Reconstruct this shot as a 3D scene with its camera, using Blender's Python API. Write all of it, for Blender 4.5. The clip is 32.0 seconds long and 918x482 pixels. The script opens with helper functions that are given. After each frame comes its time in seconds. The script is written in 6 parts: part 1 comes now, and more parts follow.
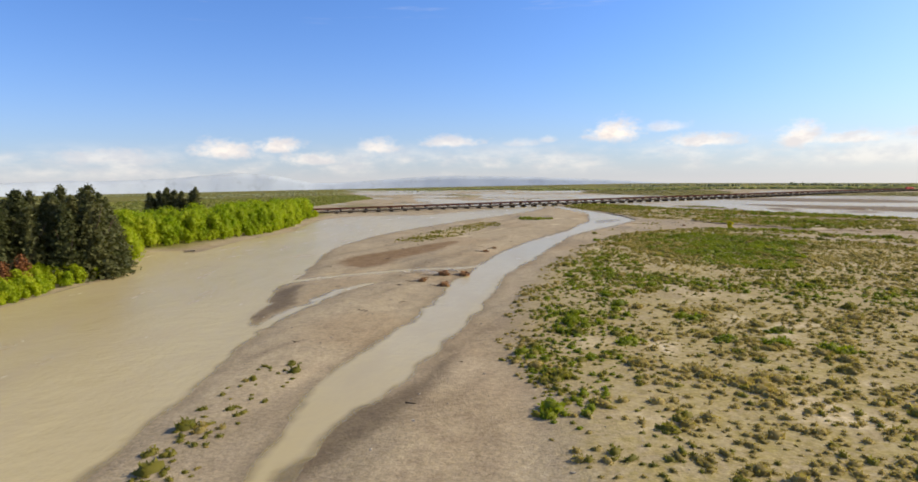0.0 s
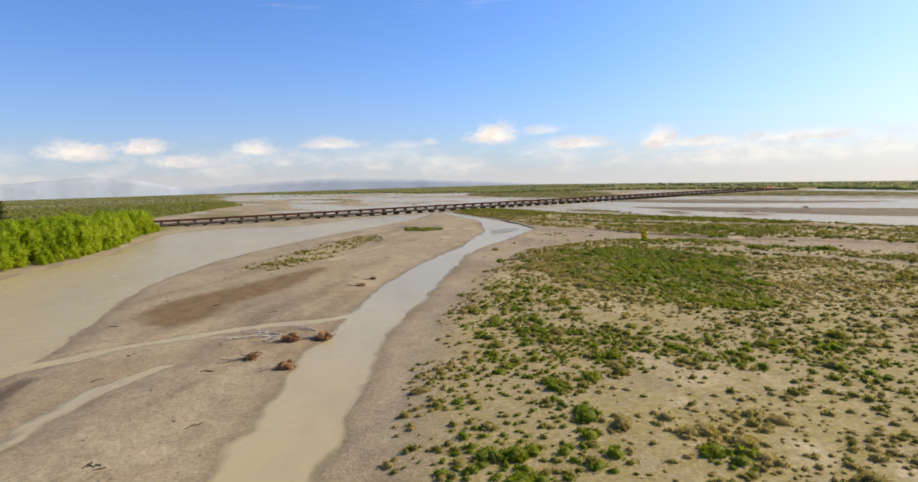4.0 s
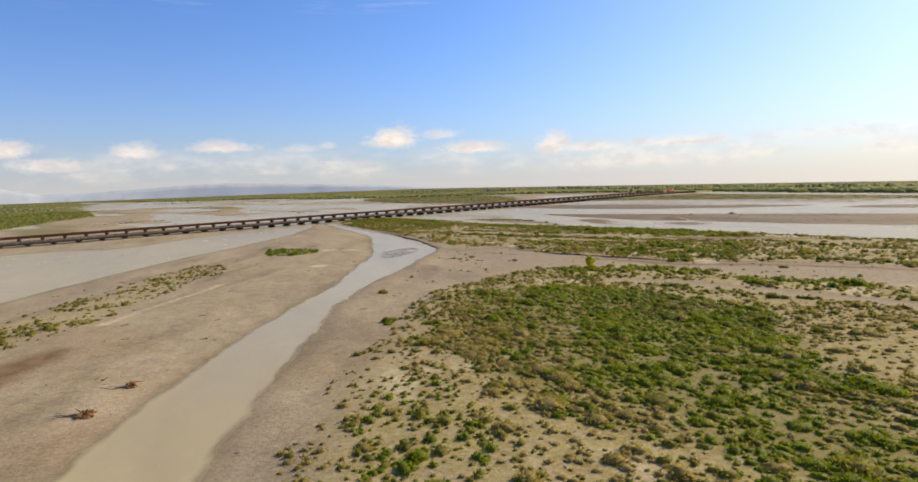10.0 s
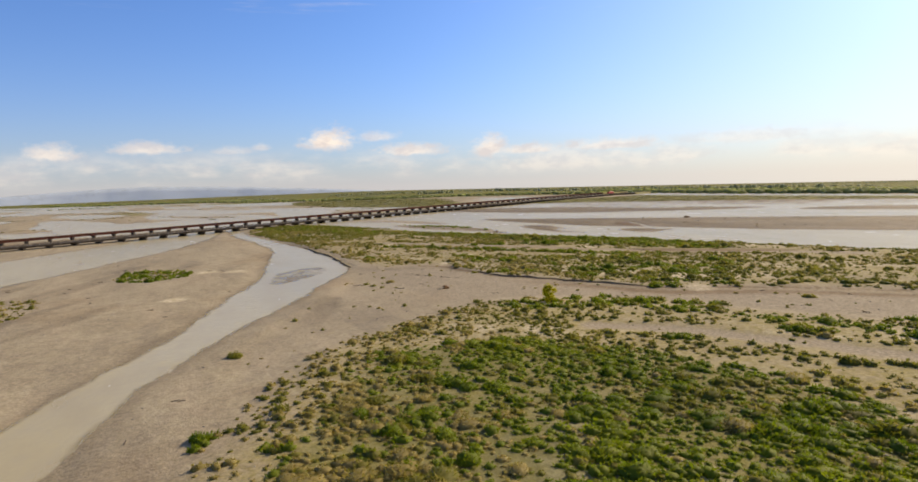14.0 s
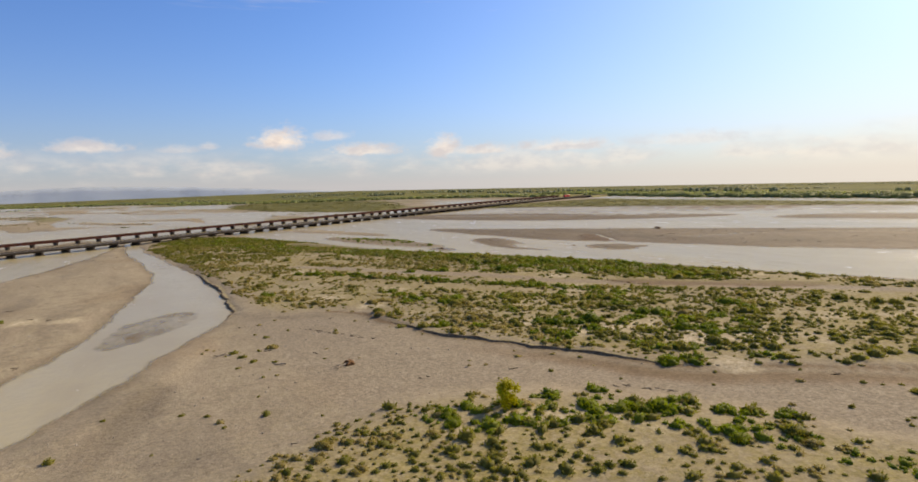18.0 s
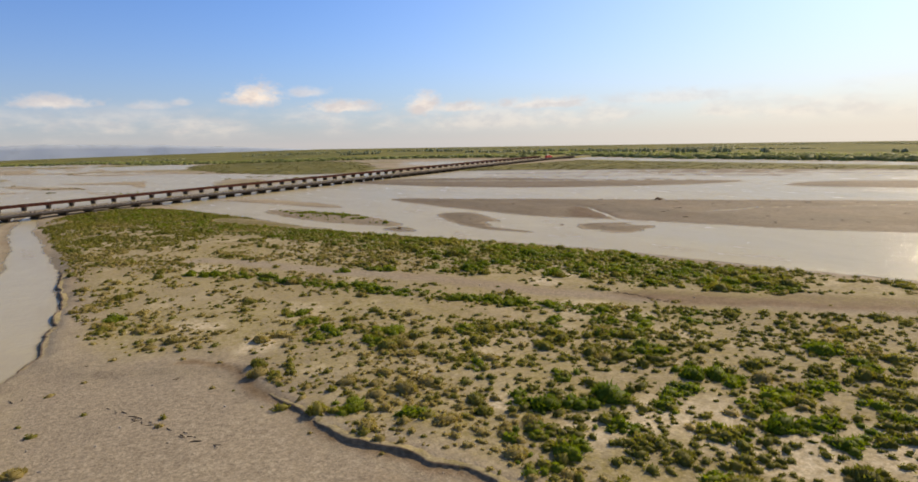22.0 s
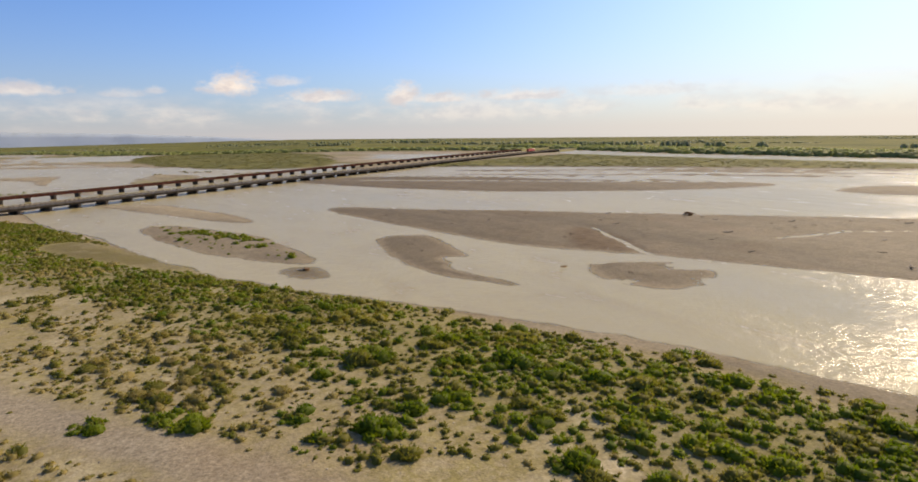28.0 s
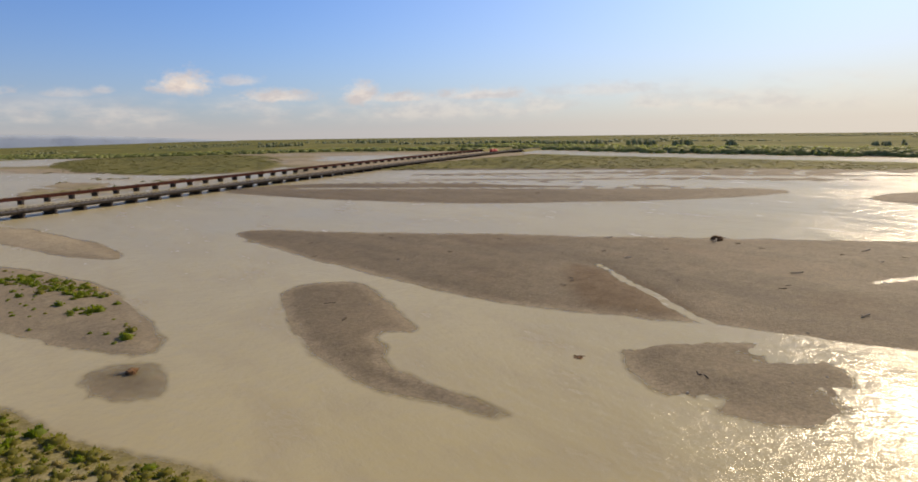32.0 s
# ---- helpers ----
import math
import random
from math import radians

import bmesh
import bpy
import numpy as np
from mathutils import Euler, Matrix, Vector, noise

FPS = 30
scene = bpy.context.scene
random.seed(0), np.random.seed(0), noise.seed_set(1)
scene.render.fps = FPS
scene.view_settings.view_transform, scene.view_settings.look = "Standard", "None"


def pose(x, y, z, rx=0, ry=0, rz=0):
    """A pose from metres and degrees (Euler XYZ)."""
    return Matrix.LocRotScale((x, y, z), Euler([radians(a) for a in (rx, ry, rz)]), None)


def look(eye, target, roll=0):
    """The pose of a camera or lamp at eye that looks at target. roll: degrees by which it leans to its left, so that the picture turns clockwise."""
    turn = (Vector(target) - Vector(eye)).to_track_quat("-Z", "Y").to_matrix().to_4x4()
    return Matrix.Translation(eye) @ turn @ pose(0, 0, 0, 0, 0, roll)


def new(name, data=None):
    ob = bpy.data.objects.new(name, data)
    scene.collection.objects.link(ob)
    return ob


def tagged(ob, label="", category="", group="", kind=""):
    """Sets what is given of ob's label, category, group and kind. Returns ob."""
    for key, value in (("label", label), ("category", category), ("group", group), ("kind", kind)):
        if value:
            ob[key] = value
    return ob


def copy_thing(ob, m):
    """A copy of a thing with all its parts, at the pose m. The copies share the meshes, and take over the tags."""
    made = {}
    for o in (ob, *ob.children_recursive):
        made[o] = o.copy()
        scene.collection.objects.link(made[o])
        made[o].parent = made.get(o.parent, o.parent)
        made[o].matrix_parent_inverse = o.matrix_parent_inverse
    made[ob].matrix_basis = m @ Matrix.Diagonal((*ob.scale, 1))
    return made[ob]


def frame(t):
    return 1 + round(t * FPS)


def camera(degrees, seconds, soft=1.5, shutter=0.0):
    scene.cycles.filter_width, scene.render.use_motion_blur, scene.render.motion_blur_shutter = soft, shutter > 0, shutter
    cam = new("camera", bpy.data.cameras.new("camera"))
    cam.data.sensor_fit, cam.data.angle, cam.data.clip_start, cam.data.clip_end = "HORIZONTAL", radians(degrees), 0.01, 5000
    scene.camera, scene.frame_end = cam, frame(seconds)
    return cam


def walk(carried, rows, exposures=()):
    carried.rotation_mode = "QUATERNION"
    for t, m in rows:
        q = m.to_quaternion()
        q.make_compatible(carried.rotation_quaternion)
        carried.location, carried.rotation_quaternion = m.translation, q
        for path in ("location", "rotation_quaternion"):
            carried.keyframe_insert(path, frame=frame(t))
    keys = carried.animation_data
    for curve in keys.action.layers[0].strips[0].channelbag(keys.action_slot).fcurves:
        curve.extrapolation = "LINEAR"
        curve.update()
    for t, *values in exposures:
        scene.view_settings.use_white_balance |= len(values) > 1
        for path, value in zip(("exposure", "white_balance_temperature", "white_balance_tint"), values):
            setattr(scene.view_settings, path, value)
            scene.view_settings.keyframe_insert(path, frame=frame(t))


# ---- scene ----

# ---- camera ----
cam = camera(74.8, 32.0, soft=1.7)
METRES, EYE, TILT, LEAN, TURN = 416.0, 22.65, 0.0, 0.0, 0.0
ROWS = [
    (0.0, 0.0, 0.0, 0.0, -0.11, -5.43, 1.14),
    (0.5, 0.0002, 0.0145, 0.0004, -1.94, -5.44, 1.25),
    (1.0, 0.0006, 0.0303, 0.001, -3.59, -5.47, 1.34),
    (1.5, 0.0017, 0.0462, 0.0015, -4.31, -5.45, 1.37),
    (2.0, 0.0031, 0.0607, 0.002, -5.33, -5.47, 1.41),
    (2.5, 0.0047, 0.0762, 0.0027, -6.87, -5.49, 1.49),
    (3.0, 0.0065, 0.0903, 0.0031, -8.29, -5.5, 1.54),
    (3.5, 0.0093, 0.1068, 0.0038, -9.83, -5.5, 1.63),
    (5.5, 0.0221, 0.1643, 0.0063, -13.79, -5.49, 1.73),
    (6.0, 0.0258, 0.1776, 0.0068, -14.61, -5.49, 1.77),
    (6.5, 0.0299, 0.1922, 0.0072, -15.16, -5.47, 1.77),
    (7.0, 0.0342, 0.2057, 0.0071, -15.33, -5.45, 1.76),
    (7.5, 0.0391, 0.2203, 0.0071, -15.95, -5.41, 1.8),
    (8.0, 0.0439, 0.2349, 0.007, -16.96, -5.41, 1.84),
    (8.5, 0.0486, 0.2484, 0.0071, -17.68, -5.43, 1.83),
    (9.0, 0.0539, 0.2629, 0.0069, -18.51, -5.4, 1.89),
    (9.5, 0.0593, 0.2775, 0.0069, -19.41, -5.4, 1.93),
    (10.0, 0.0652, 0.2917, 0.0069, -20.6, -5.42, 2.03),
    (10.5, 0.071, 0.305, 0.0068, -21.62, -5.43, 2.12),
    (11.0, 0.0775, 0.3193, 0.0065, -22.47, -5.43, 2.13),
    (11.5, 0.0848, 0.3336, 0.0062, -23.22, -5.45, 2.19),
    (12.0, 0.0922, 0.3478, 0.0062, -24.28, -5.47, 2.22),
    (12.5, 0.0995, 0.3608, 0.0061, -25.02, -5.47, 2.25),
    (13.0, 0.1077, 0.3749, 0.0056, -25.7, -5.45, 2.22),
    (13.5, 0.1161, 0.3887, 0.0055, -26.21, -5.42, 2.27),
    (14.0, 0.1238, 0.4013, 0.0055, -26.47, -5.41, 2.24),
    (14.5, 0.1322, 0.4146, 0.0056, -27.07, -5.4, 2.25),
    (16.5, 0.1664, 0.4657, 0.0085, -29.78, -5.4, 2.17),
    (17.0, 0.1748, 0.4774, 0.0098, -30.19, -5.39, 2.13),
    (17.5, 0.1849, 0.4911, 0.0114, -30.55, -5.43, 2.14),
    (18.0, 0.1935, 0.5027, 0.0125, -30.82, -5.54, 2.11),
    (18.5, 0.2029, 0.5152, 0.0132, -31.09, -6.58, 2.06),
    (19.0, 0.2116, 0.5267, 0.0138, -31.37, -7.95, 2.07),
    (19.5, 0.2211, 0.5392, 0.014, -31.63, -9.31, 2.06),
    (20.0, 0.2311, 0.552, 0.0142, -31.89, -9.44, 2.02),
    (20.5, 0.2404, 0.5639, 0.0144, -32.09, -9.43, 1.97),
    (21.0, 0.2506, 0.5766, 0.0154, -32.32, -9.45, 1.97),
    (21.5, 0.261, 0.5893, 0.016, -32.52, -9.41, 1.89),
    (22.0, 0.2712, 0.6016, 0.0161, -32.72, -9.53, 1.92),
    (22.5, 0.2804, 0.6131, 0.0162, -32.92, -9.65, 1.85),
    (23.0, 0.2907, 0.6253, 0.016, -33.12, -9.92, 1.85),
    (23.5, 0.301, 0.6378, 0.016, -33.32, -10.29, 1.8),
    (24.0, 0.3115, 0.6504, 0.016, -33.51, -10.44, 1.8),
    (24.5, 0.3211, 0.662, 0.016, -33.65, -10.43, 1.78),
    (25.0, 0.3313, 0.6747, 0.016, -33.83, -10.43, 1.71),
    (25.5, 0.3416, 0.6873, 0.0159, -33.99, -10.37, 1.65),
    (27.5, 0.3819, 0.7384, 0.015, -34.43, -10.37, 1.55),
    (28.0, 0.3909, 0.7506, 0.015, -34.63, -10.4, 1.49),
    (28.5, 0.4007, 0.764, 0.0148, -35.11, -10.43, 1.5),
    (29.0, 0.4099, 0.7765, 0.0148, -35.37, -10.46, 1.5),
    (29.5, 0.421, 0.791, 0.0147, -35.7, -10.51, 1.53),
    (30.0, 0.4305, 0.8035, 0.0144, -36.12, -10.52, 1.59),
    (30.5, 0.4409, 0.8171, 0.0141, -36.43, -10.53, 1.62),
    (31.0, 0.4506, 0.8296, 0.0138, -36.8, -10.52, 1.62),
    (31.5, 0.4612, 0.8434, 0.0138, -37.31, -10.52, 1.63),
    (32.0, 0.4725, 0.8571, 0.0138, -38.43, -10.56, 1.75),
]
walk(cam, [(t, pose(0, 0, EYE, TILT, LEAN, TURN) @ pose(METRES * x, METRES * y, METRES * z, 90 + pitch, roll, yaw)) for t, x, y, z, yaw, pitch, roll in ROWS],
     exposures=[(0.0, 0.12, 7300, 10.5), (9.0, 0.01, 7600, 12), (14.0, -0.06, 7700, 12.5), (18.0, -0.18, 7700, 13), (22.0, -0.18, 7700, 13), (25.0, -0.16, 7700, 13), (28.0, -0.14, 7600, 13.5), (30.0, -0.25, 7600, 13.5), (32.0, -0.38, 7600, 13.5)])

# ---- world and sun ----
SUN_AZ, SUN_EL = 78.0, 32.0            # degrees clockwise from +y, and above the plain


def node(tree, kind, **settings):
    n = tree.nodes.new(kind)
    for k, v in settings.items():
        if k == "op":
            n.operation = v
        elif k == "blend":
            n.blend_type = v
        elif k == "mode":
            n.data_type = v
    return n


class Net:
    """Small helper to write node trees as expressions."""

    def __init__(self, tree):
        self.t = tree
        self.l = tree.links

    def put(self, sock, v):
        if hasattr(v, "is_output"):
            self.l.new(v, sock)
        elif isinstance(v, (tuple, list)) and len(sock.default_value) == 4 and len(v) == 3:
            sock.default_value = (*v, 1.0)
        else:
            sock.default_value = v

    def math(self, op, a, b=0.0, c=None, clamp=False):
        n = node(self.t, "ShaderNodeMath", op=op)
        n.use_clamp = clamp
        self.put(n.inputs[0], a)
        self.put(n.inputs[1], b)
        if c is not None:
            self.put(n.inputs[2], c)
        return n.outputs[0]

    def mix(self, f, a, b, blend="MIX"):
        n = node(self.t, "ShaderNodeMixRGB", blend=blend)
        self.put(n.inputs[0], f)
        self.put(n.inputs[1], a)
        self.put(n.inputs[2], b)
        return n.outputs[0]

    def noise(self, vec, scale, detail=4.0, rough=0.55, dist=0.0):
        n = node(self.t, "ShaderNodeTexNoise")
        if vec is not None:
            self.l.new(vec, n.inputs["Vector"])
        n.inputs["Scale"].default_value = scale
        n.inputs["Detail"].default_value = detail
        n.inputs["Roughness"].default_value = rough
        n.inputs["Distortion"].default_value = dist
        return n.outputs["Fac"]

    def ramp(self, f, lo, hi, a=0.0, b=1.0):
        n = node(self.t, "ShaderNodeMapRange")
        n.interpolation_type = "SMOOTHSTEP"
        self.put(n.inputs[0], f)
        for i, v in enumerate((lo, hi, a, b)):
            n.inputs[i + 1].default_value = v
        return n.outputs[0]

    def scaled(self, vec, s, loc=(0, 0, 0), rot=(0, 0, 0)):
        n = node(self.t, "ShaderNodeMapping")
        self.l.new(vec, n.inputs[0])
        n.inputs["Location"].default_value = loc
        n.inputs["Rotation"].default_value = rot
        n.inputs["Scale"].default_value = s
        return n.outputs[0]


def make_world():
    w = bpy.data.worlds.new("sky")
    scene.world = w
    w.use_nodes = True
    t = w.node_tree
    t.nodes.clear()
    k = Net(t)
    out = node(t, "ShaderNodeOutputWorld")
    bg = node(t, "ShaderNodeBackground")
    sky = node(t, "ShaderNodeTexSky")
    sky.sky_type = "NISHITA"
    sky.sun_disc = False
    sky.sun_elevation = radians(SUN_EL)
    sky.sun_rotation = radians(SUN_AZ)
    sky.air_density, sky.dust_density, sky.ozone_density = 1.0, 1.2, 2.5
    sky.altitude = 100
    coord = node(t, "ShaderNodeTexCoord").outputs["Generated"]
    sep = node(t, "ShaderNodeSeparateXYZ")
    t.links.new(coord, sep.inputs[0])
    X, Y, Z = sep.outputs
    az = k.math("MULTIPLY", k.math("ARCTAN2", X, Y), 57.2958)
    el = k.math("MULTIPLY", k.math("ARCSINE", Z), 57.2958)
    base = k.mix(1.0, sky.outputs[0], k.mix(k.ramp(el, 18.0, 50.0), SKY_TINT, SKY_TOP), "MULTIPLY")
    # pale summer haze that thickens towards the horizon and towards the sun
    toward = k.ramp(az, 14.0, 100.0)
    low = k.math("POWER", 2.718, k.math("MULTIPLY", k.math("MAXIMUM", el, 0.0), -0.22))
    glow = k.math("POWER", 2.718, k.math("MULTIPLY", k.math("MAXIMUM", el, 0.0), -0.048))
    base = k.mix(k.math("MULTIPLY", low, 0.78), base, HAZE_LOW)
    base = k.mix(k.math("MULTIPLY", k.math("MULTIPLY", toward, glow), 0.85), base, HAZE_SUN)
    # fair-weather clouds: centre azimuth, elevation, half width, half height, strength
    n_small = k.noise(k.scaled(coord, (1, 1, 2.0)), 30.0, 5.0, 0.55)
    n_fine = k.noise(k.scaled(coord, (1, 1, 1.6)), 110.0, 4.0, 0.6)
    warp = k.math("ADD", k.math("MULTIPLY", k.math("SUBTRACT", n_small, 0.5), 1.9), k.math("MULTIPLY", k.math("SUBTRACT", n_fine, 0.5), 0.8))
    total = None
    for ca, ce, wa, we, st in CLOUDS:
        dx = k.math("DIVIDE", k.math("SUBTRACT", az, ca), wa * 0.92)
        dy = k.math("DIVIDE", k.math("SUBTRACT", el, ce), we * 0.92)
        # flat bases: the lower half falls off faster
        dy = k.math("MAXIMUM", dy, k.math("MULTIPLY", dy, -1.9))
        r = k.math("SQRT", k.math("ADD", k.math("MULTIPLY", dx, dx), k.math("MULTIPLY", dy, dy)))
        m = k.ramp(k.math("ADD", r, warp), 1.35, 0.20, 0.0, st)
        total = m if total is None else k.math("MAXIMUM", total, m)
    # a low broken bank along the horizon
    bank = k.noise(k.scaled(coord, (1, 1, 3.0)), 9.0, 5.0, 0.58)
    band = k.math("MULTIPLY", k.ramp(el, 0.4, 1.6), k.ramp(el, 4.4, 2.0))
    total = k.math("MAXIMUM", total, k.math("MULTIPLY", k.ramp(bank, 0.38, 0.66), k.math("MULTIPLY", band, 0.45)))
    # thin high streaks
    wisp = k.noise(k.scaled(coord, (1.2, 2.0, 16.0)), 5.0, 4.0, 0.6)
    high = k.math("MULTIPLY", k.ramp(el, 13.0, 19.0), k.ramp(wisp, 0.58, 0.78, 0.0, 0.30))
    total = k.math("MAXIMUM", total, high)
    shade = k.mix(k.ramp(n_small, 0.35, 0.62), CLOUD_DARK, CLOUD_LIT)
    base = k.mix(total, base, shade)
    t.links.new(base, bg.inputs[0])
    bg.inputs[1].default_value = SKY_STRENGTH
    t.links.new(bg.outputs[0], out.inputs[0])


SKY_STRENGTH = 0.10
SKY_TINT = (0.62, 1.13, 1.98)
SKY_TOP = (0.72, 0.80, 0.95)
HAZE_LOW = (6.9, 7.0, 7.7)
HAZE_SUN = (9.7, 9.2, 8.6)
CLOUD_LIT = (10.3, 9.8, 9.5)
CLOUD_DARK = (7.7, 7.5, 8.0)
CLOUDS = [
    (14.5, 4.25, 2.6, 1.35, 1.0), (19.0, 4.6, 2.2, 0.7, 0.5), (22.0, 3.2, 3.6, 0.9, 0.8), (29.5, 3.2, 1.9, 1.6, 0.85), (33.0, 2.9, 4.5, 0.7, 0.7),
    (40.5, 3.0, 5.5, 0.8, 0.65), (-0.6, 3.8, 3.2, 0.8, 0.7), (-7.5, 3.4, 2.4, 1.1, 0.75), (-16.5, 3.6, 2.4, 1.0, 0.85), (-21.0, 3.2, 3.0, 1.2, 0.85),
    (-13.5, 2.4, 3.5, 0.9, 0.65), (6.0, 3.6, 2.2, 0.6, 0.4), (8.5, 3.9, 1.0, 0.5, 0.45), (-30.0, 2.6, 4.5, 1.0, 0.5), (52.0, 3.0, 6.0, 0.9, 0.4),
]
make_world()
sun = new("sun", bpy.data.lights.new("sun", "SUN"))
sun.data.energy, sun.data.angle, sun.data.color = 4.9, radians(0.6), (1.0, 0.87, 0.66)
_a, _e = radians(SUN_AZ), radians(SUN_EL)
sun.matrix_world = look((math.sin(_a) * math.cos(_e) * 100, math.cos(_a) * math.cos(_e) * 100, math.sin(_e) * 100), (0, 0, 0))

# ---- materials ----


def material(name, rough=0.8, spec=0.3, metal=0.0):
    m = bpy.data.materials.new(name)
    m.use_nodes = True
    t = m.node_tree
    b = t.nodes["Principled BSDF"]
    b.inputs["Roughness"].default_value = rough
    b.inputs["Specular IOR Level"].default_value = spec
    b.inputs["Metallic"].default_value = metal
    return m, Net(t), b


def bump(k, b, height, strength, distance):
    n = node(k.t, "ShaderNodeBump")
    n.inputs["Strength"].default_value = strength
    n.inputs["Distance"].default_value = distance
    k.l.new(height, n.inputs["Height"])
    k.l.new(n.outputs[0], b.inputs["Normal"])


def position(k):
    return node(k.t, "ShaderNodeNewGeometry").outputs["Position"]


def ground_material():
    m, k, b = material("river_gravel", 0.9, 0.12)
    p = position(k)
    at = node(k.t, "ShaderNodeAttribute")
    at.attribute_name = "zone"
    sep = node(k.t, "ShaderNodeSeparateColor")
    k.l.new(at.outputs["Color"], sep.inputs[0])
    veg, damp_dark, sand = sep.outputs
    grass = at.outputs["Alpha"]
    big = k.noise(p, 0.035, 5.0, 0.6)
    mid = k.noise(p, 0.3, 5.0, 0.62)
    fine = k.noise(p, 2.2, 5.0, 0.7)
    vor = node(k.t, "ShaderNodeTexVoronoi")
    k.l.new(p, vor.inputs["Vector"])
    vor.inputs["Scale"].default_value = 3.4
    stone = node(k.t, "ShaderNodeSeparateColor")
    k.l.new(vor.outputs["Color"], stone.inputs[0])
    gravel = k.mix(k.ramp(big, 0.35, 0.68), (0.322, 0.272, 0.182), (0.400, 0.342, 0.232))
    gravel = k.mix(k.math("MULTIPLY", k.ramp(mid, 0.42, 0.66), 0.45), gravel, (0.205, 0.165, 0.122))
    gravel = k.mix(k.math("MULTIPLY", k.ramp(stone.outputs[0], 0.1, 0.95), k.ramp(fine, 0.3, 0.7, 0.15, 0.65)), gravel, (0.42, 0.36, 0.28))
    gravel = k.mix(k.ramp(fine, 0.57, 0.76, 0.0, 0.28), gravel, (0.135, 0.106, 0.078))
    silt = k.mix(k.ramp(mid, 0.35, 0.65), (0.300, 0.212, 0.122), (0.225, 0.150, 0.080))
    flow = k.noise(k.scaled(p, (1.0, 0.22, 1.0), rot=(0, 0, radians(-26))), 0.16, 5.0, 0.62)
    gravel = k.mix(k.ramp(flow, 0.52, 0.70, 0.0, 0.6), gravel, (0.43, 0.355, 0.25))
    gravel = k.mix(k.ramp(flow, 0.46, 0.30, 0.0, 0.25), gravel, (0.165, 0.132, 0.095))
    lag = k.noise(k.scaled(p, (1.0, 0.7, 1.0), rot=(0, 0, radians(-26))), 0.9, 8.0, 0.82)
    gravel = k.mix(k.ramp(lag, 0.53, 0.66, 0.0, 0.52), gravel, (0.50, 0.41, 0.29))
    gravel = k.mix(k.ramp(lag, 0.46, 0.34, 0.0, 0.34), gravel, (0.150, 0.118, 0.084))
    # broad bands of coarse grey shingle and finer pale sand, drawn out along the flow
    broad = k.noise(k.scaled(p, (1.0, 0.30, 1.0), loc=(31, 7, 0), rot=(0, 0, radians(-24))), 0.055, 4.0, 0.6)
    gravel = k.mix(k.ramp(broad, 0.54, 0.68, 0.0, 0.55), gravel, (0.450, 0.372, 0.262))
    gravel = k.mix(k.ramp(broad, 0.47, 0.33, 0.0, 0.50), gravel, (0.235, 0.202, 0.155))
    bleach = node(k.t, "ShaderNodeAttribute")
    bleach.attribute_name = "tint"
    shingle = k.mix(k.ramp(fine, 0.36, 0.66), (0.245, 0.205, 0.148), (0.420, 0.360, 0.272))
    gravel = k.mix(k.ramp(bleach.outputs["Fac"], 0.0, -1.0, 0.0, 0.75), gravel, shingle)
    c = k.mix(sand, gravel, silt)
    turf = k.mix(k.ramp(mid, 0.38, 0.62), (0.280, 0.228, 0.092), (0.395, 0.325, 0.155))
    turf = k.mix(k.ramp(fine, 0.50, 0.64, 0.0, 0.8), turf, (0.150, 0.120, 0.045))
    c = k.mix(k.math("MULTIPLY", veg, k.ramp(k.noise(p, 0.55, 5.0, 0.7), 0.40, 0.60, 0.15, 1.0)), c, turf)
    pale = k.ramp(k.noise(p, 1.3, 8.0, 0.82), 0.53, 0.63, 0.0, 0.85)
    c = k.mix(k.math("MULTIPLY", veg, pale), c, (0.50, 0.43, 0.315))
    herb = k.ramp(k.noise(p, 0.8, 5.0, 0.75), 0.49, 0.60, 0.0, 0.8)
    c = k.mix(k.math("MULTIPLY", veg, herb), c, (0.250, 0.210, 0.058))
    c = k.mix(k.math("MULTIPLY", veg, k.ramp(k.noise(p, 0.25, 5.0, 0.65), 0.35, 0.6, 0.15, 0.5)), c, (0.385, 0.335, 0.155))
    dune = k.mix(k.ramp(k.noise(p, 0.9, 6.0, 0.75), 0.40, 0.62), (0.46, 0.385, 0.250), (0.64, 0.565, 0.41))
    c = k.mix(k.ramp(bleach.outputs["Fac"], 0.05, 1.0, 0.0, 0.9), c, dune)
    green = k.mix(k.ramp(k.noise(p, 0.02, 5.0, 0.65), 0.38, 0.62), (0.122, 0.126, 0.021), (0.195, 0.182, 0.040))
    green = k.mix(k.ramp(k.noise(p, 0.11, 4.0, 0.7), 0.5, 0.66, 0.0, 0.7), green, (0.085, 0.090, 0.022))
    wide = k.noise(k.scaled(p, (1.0, 0.5, 1.0), rot=(0, 0, radians(-26))), 0.006, 5.0, 0.6)
    green = k.mix(k.ramp(wide, 0.50, 0.66, 0.0, 0.6), green, (0.235, 0.225, 0.070))
    green = k.mix(k.ramp(wide, 0.46, 0.34, 0.0, 0.8), green, (0.080, 0.098, 0.026))
    c = k.mix(grass, c, green)
    mottle = k.noise(p, 1.7, 8.0, 0.8)
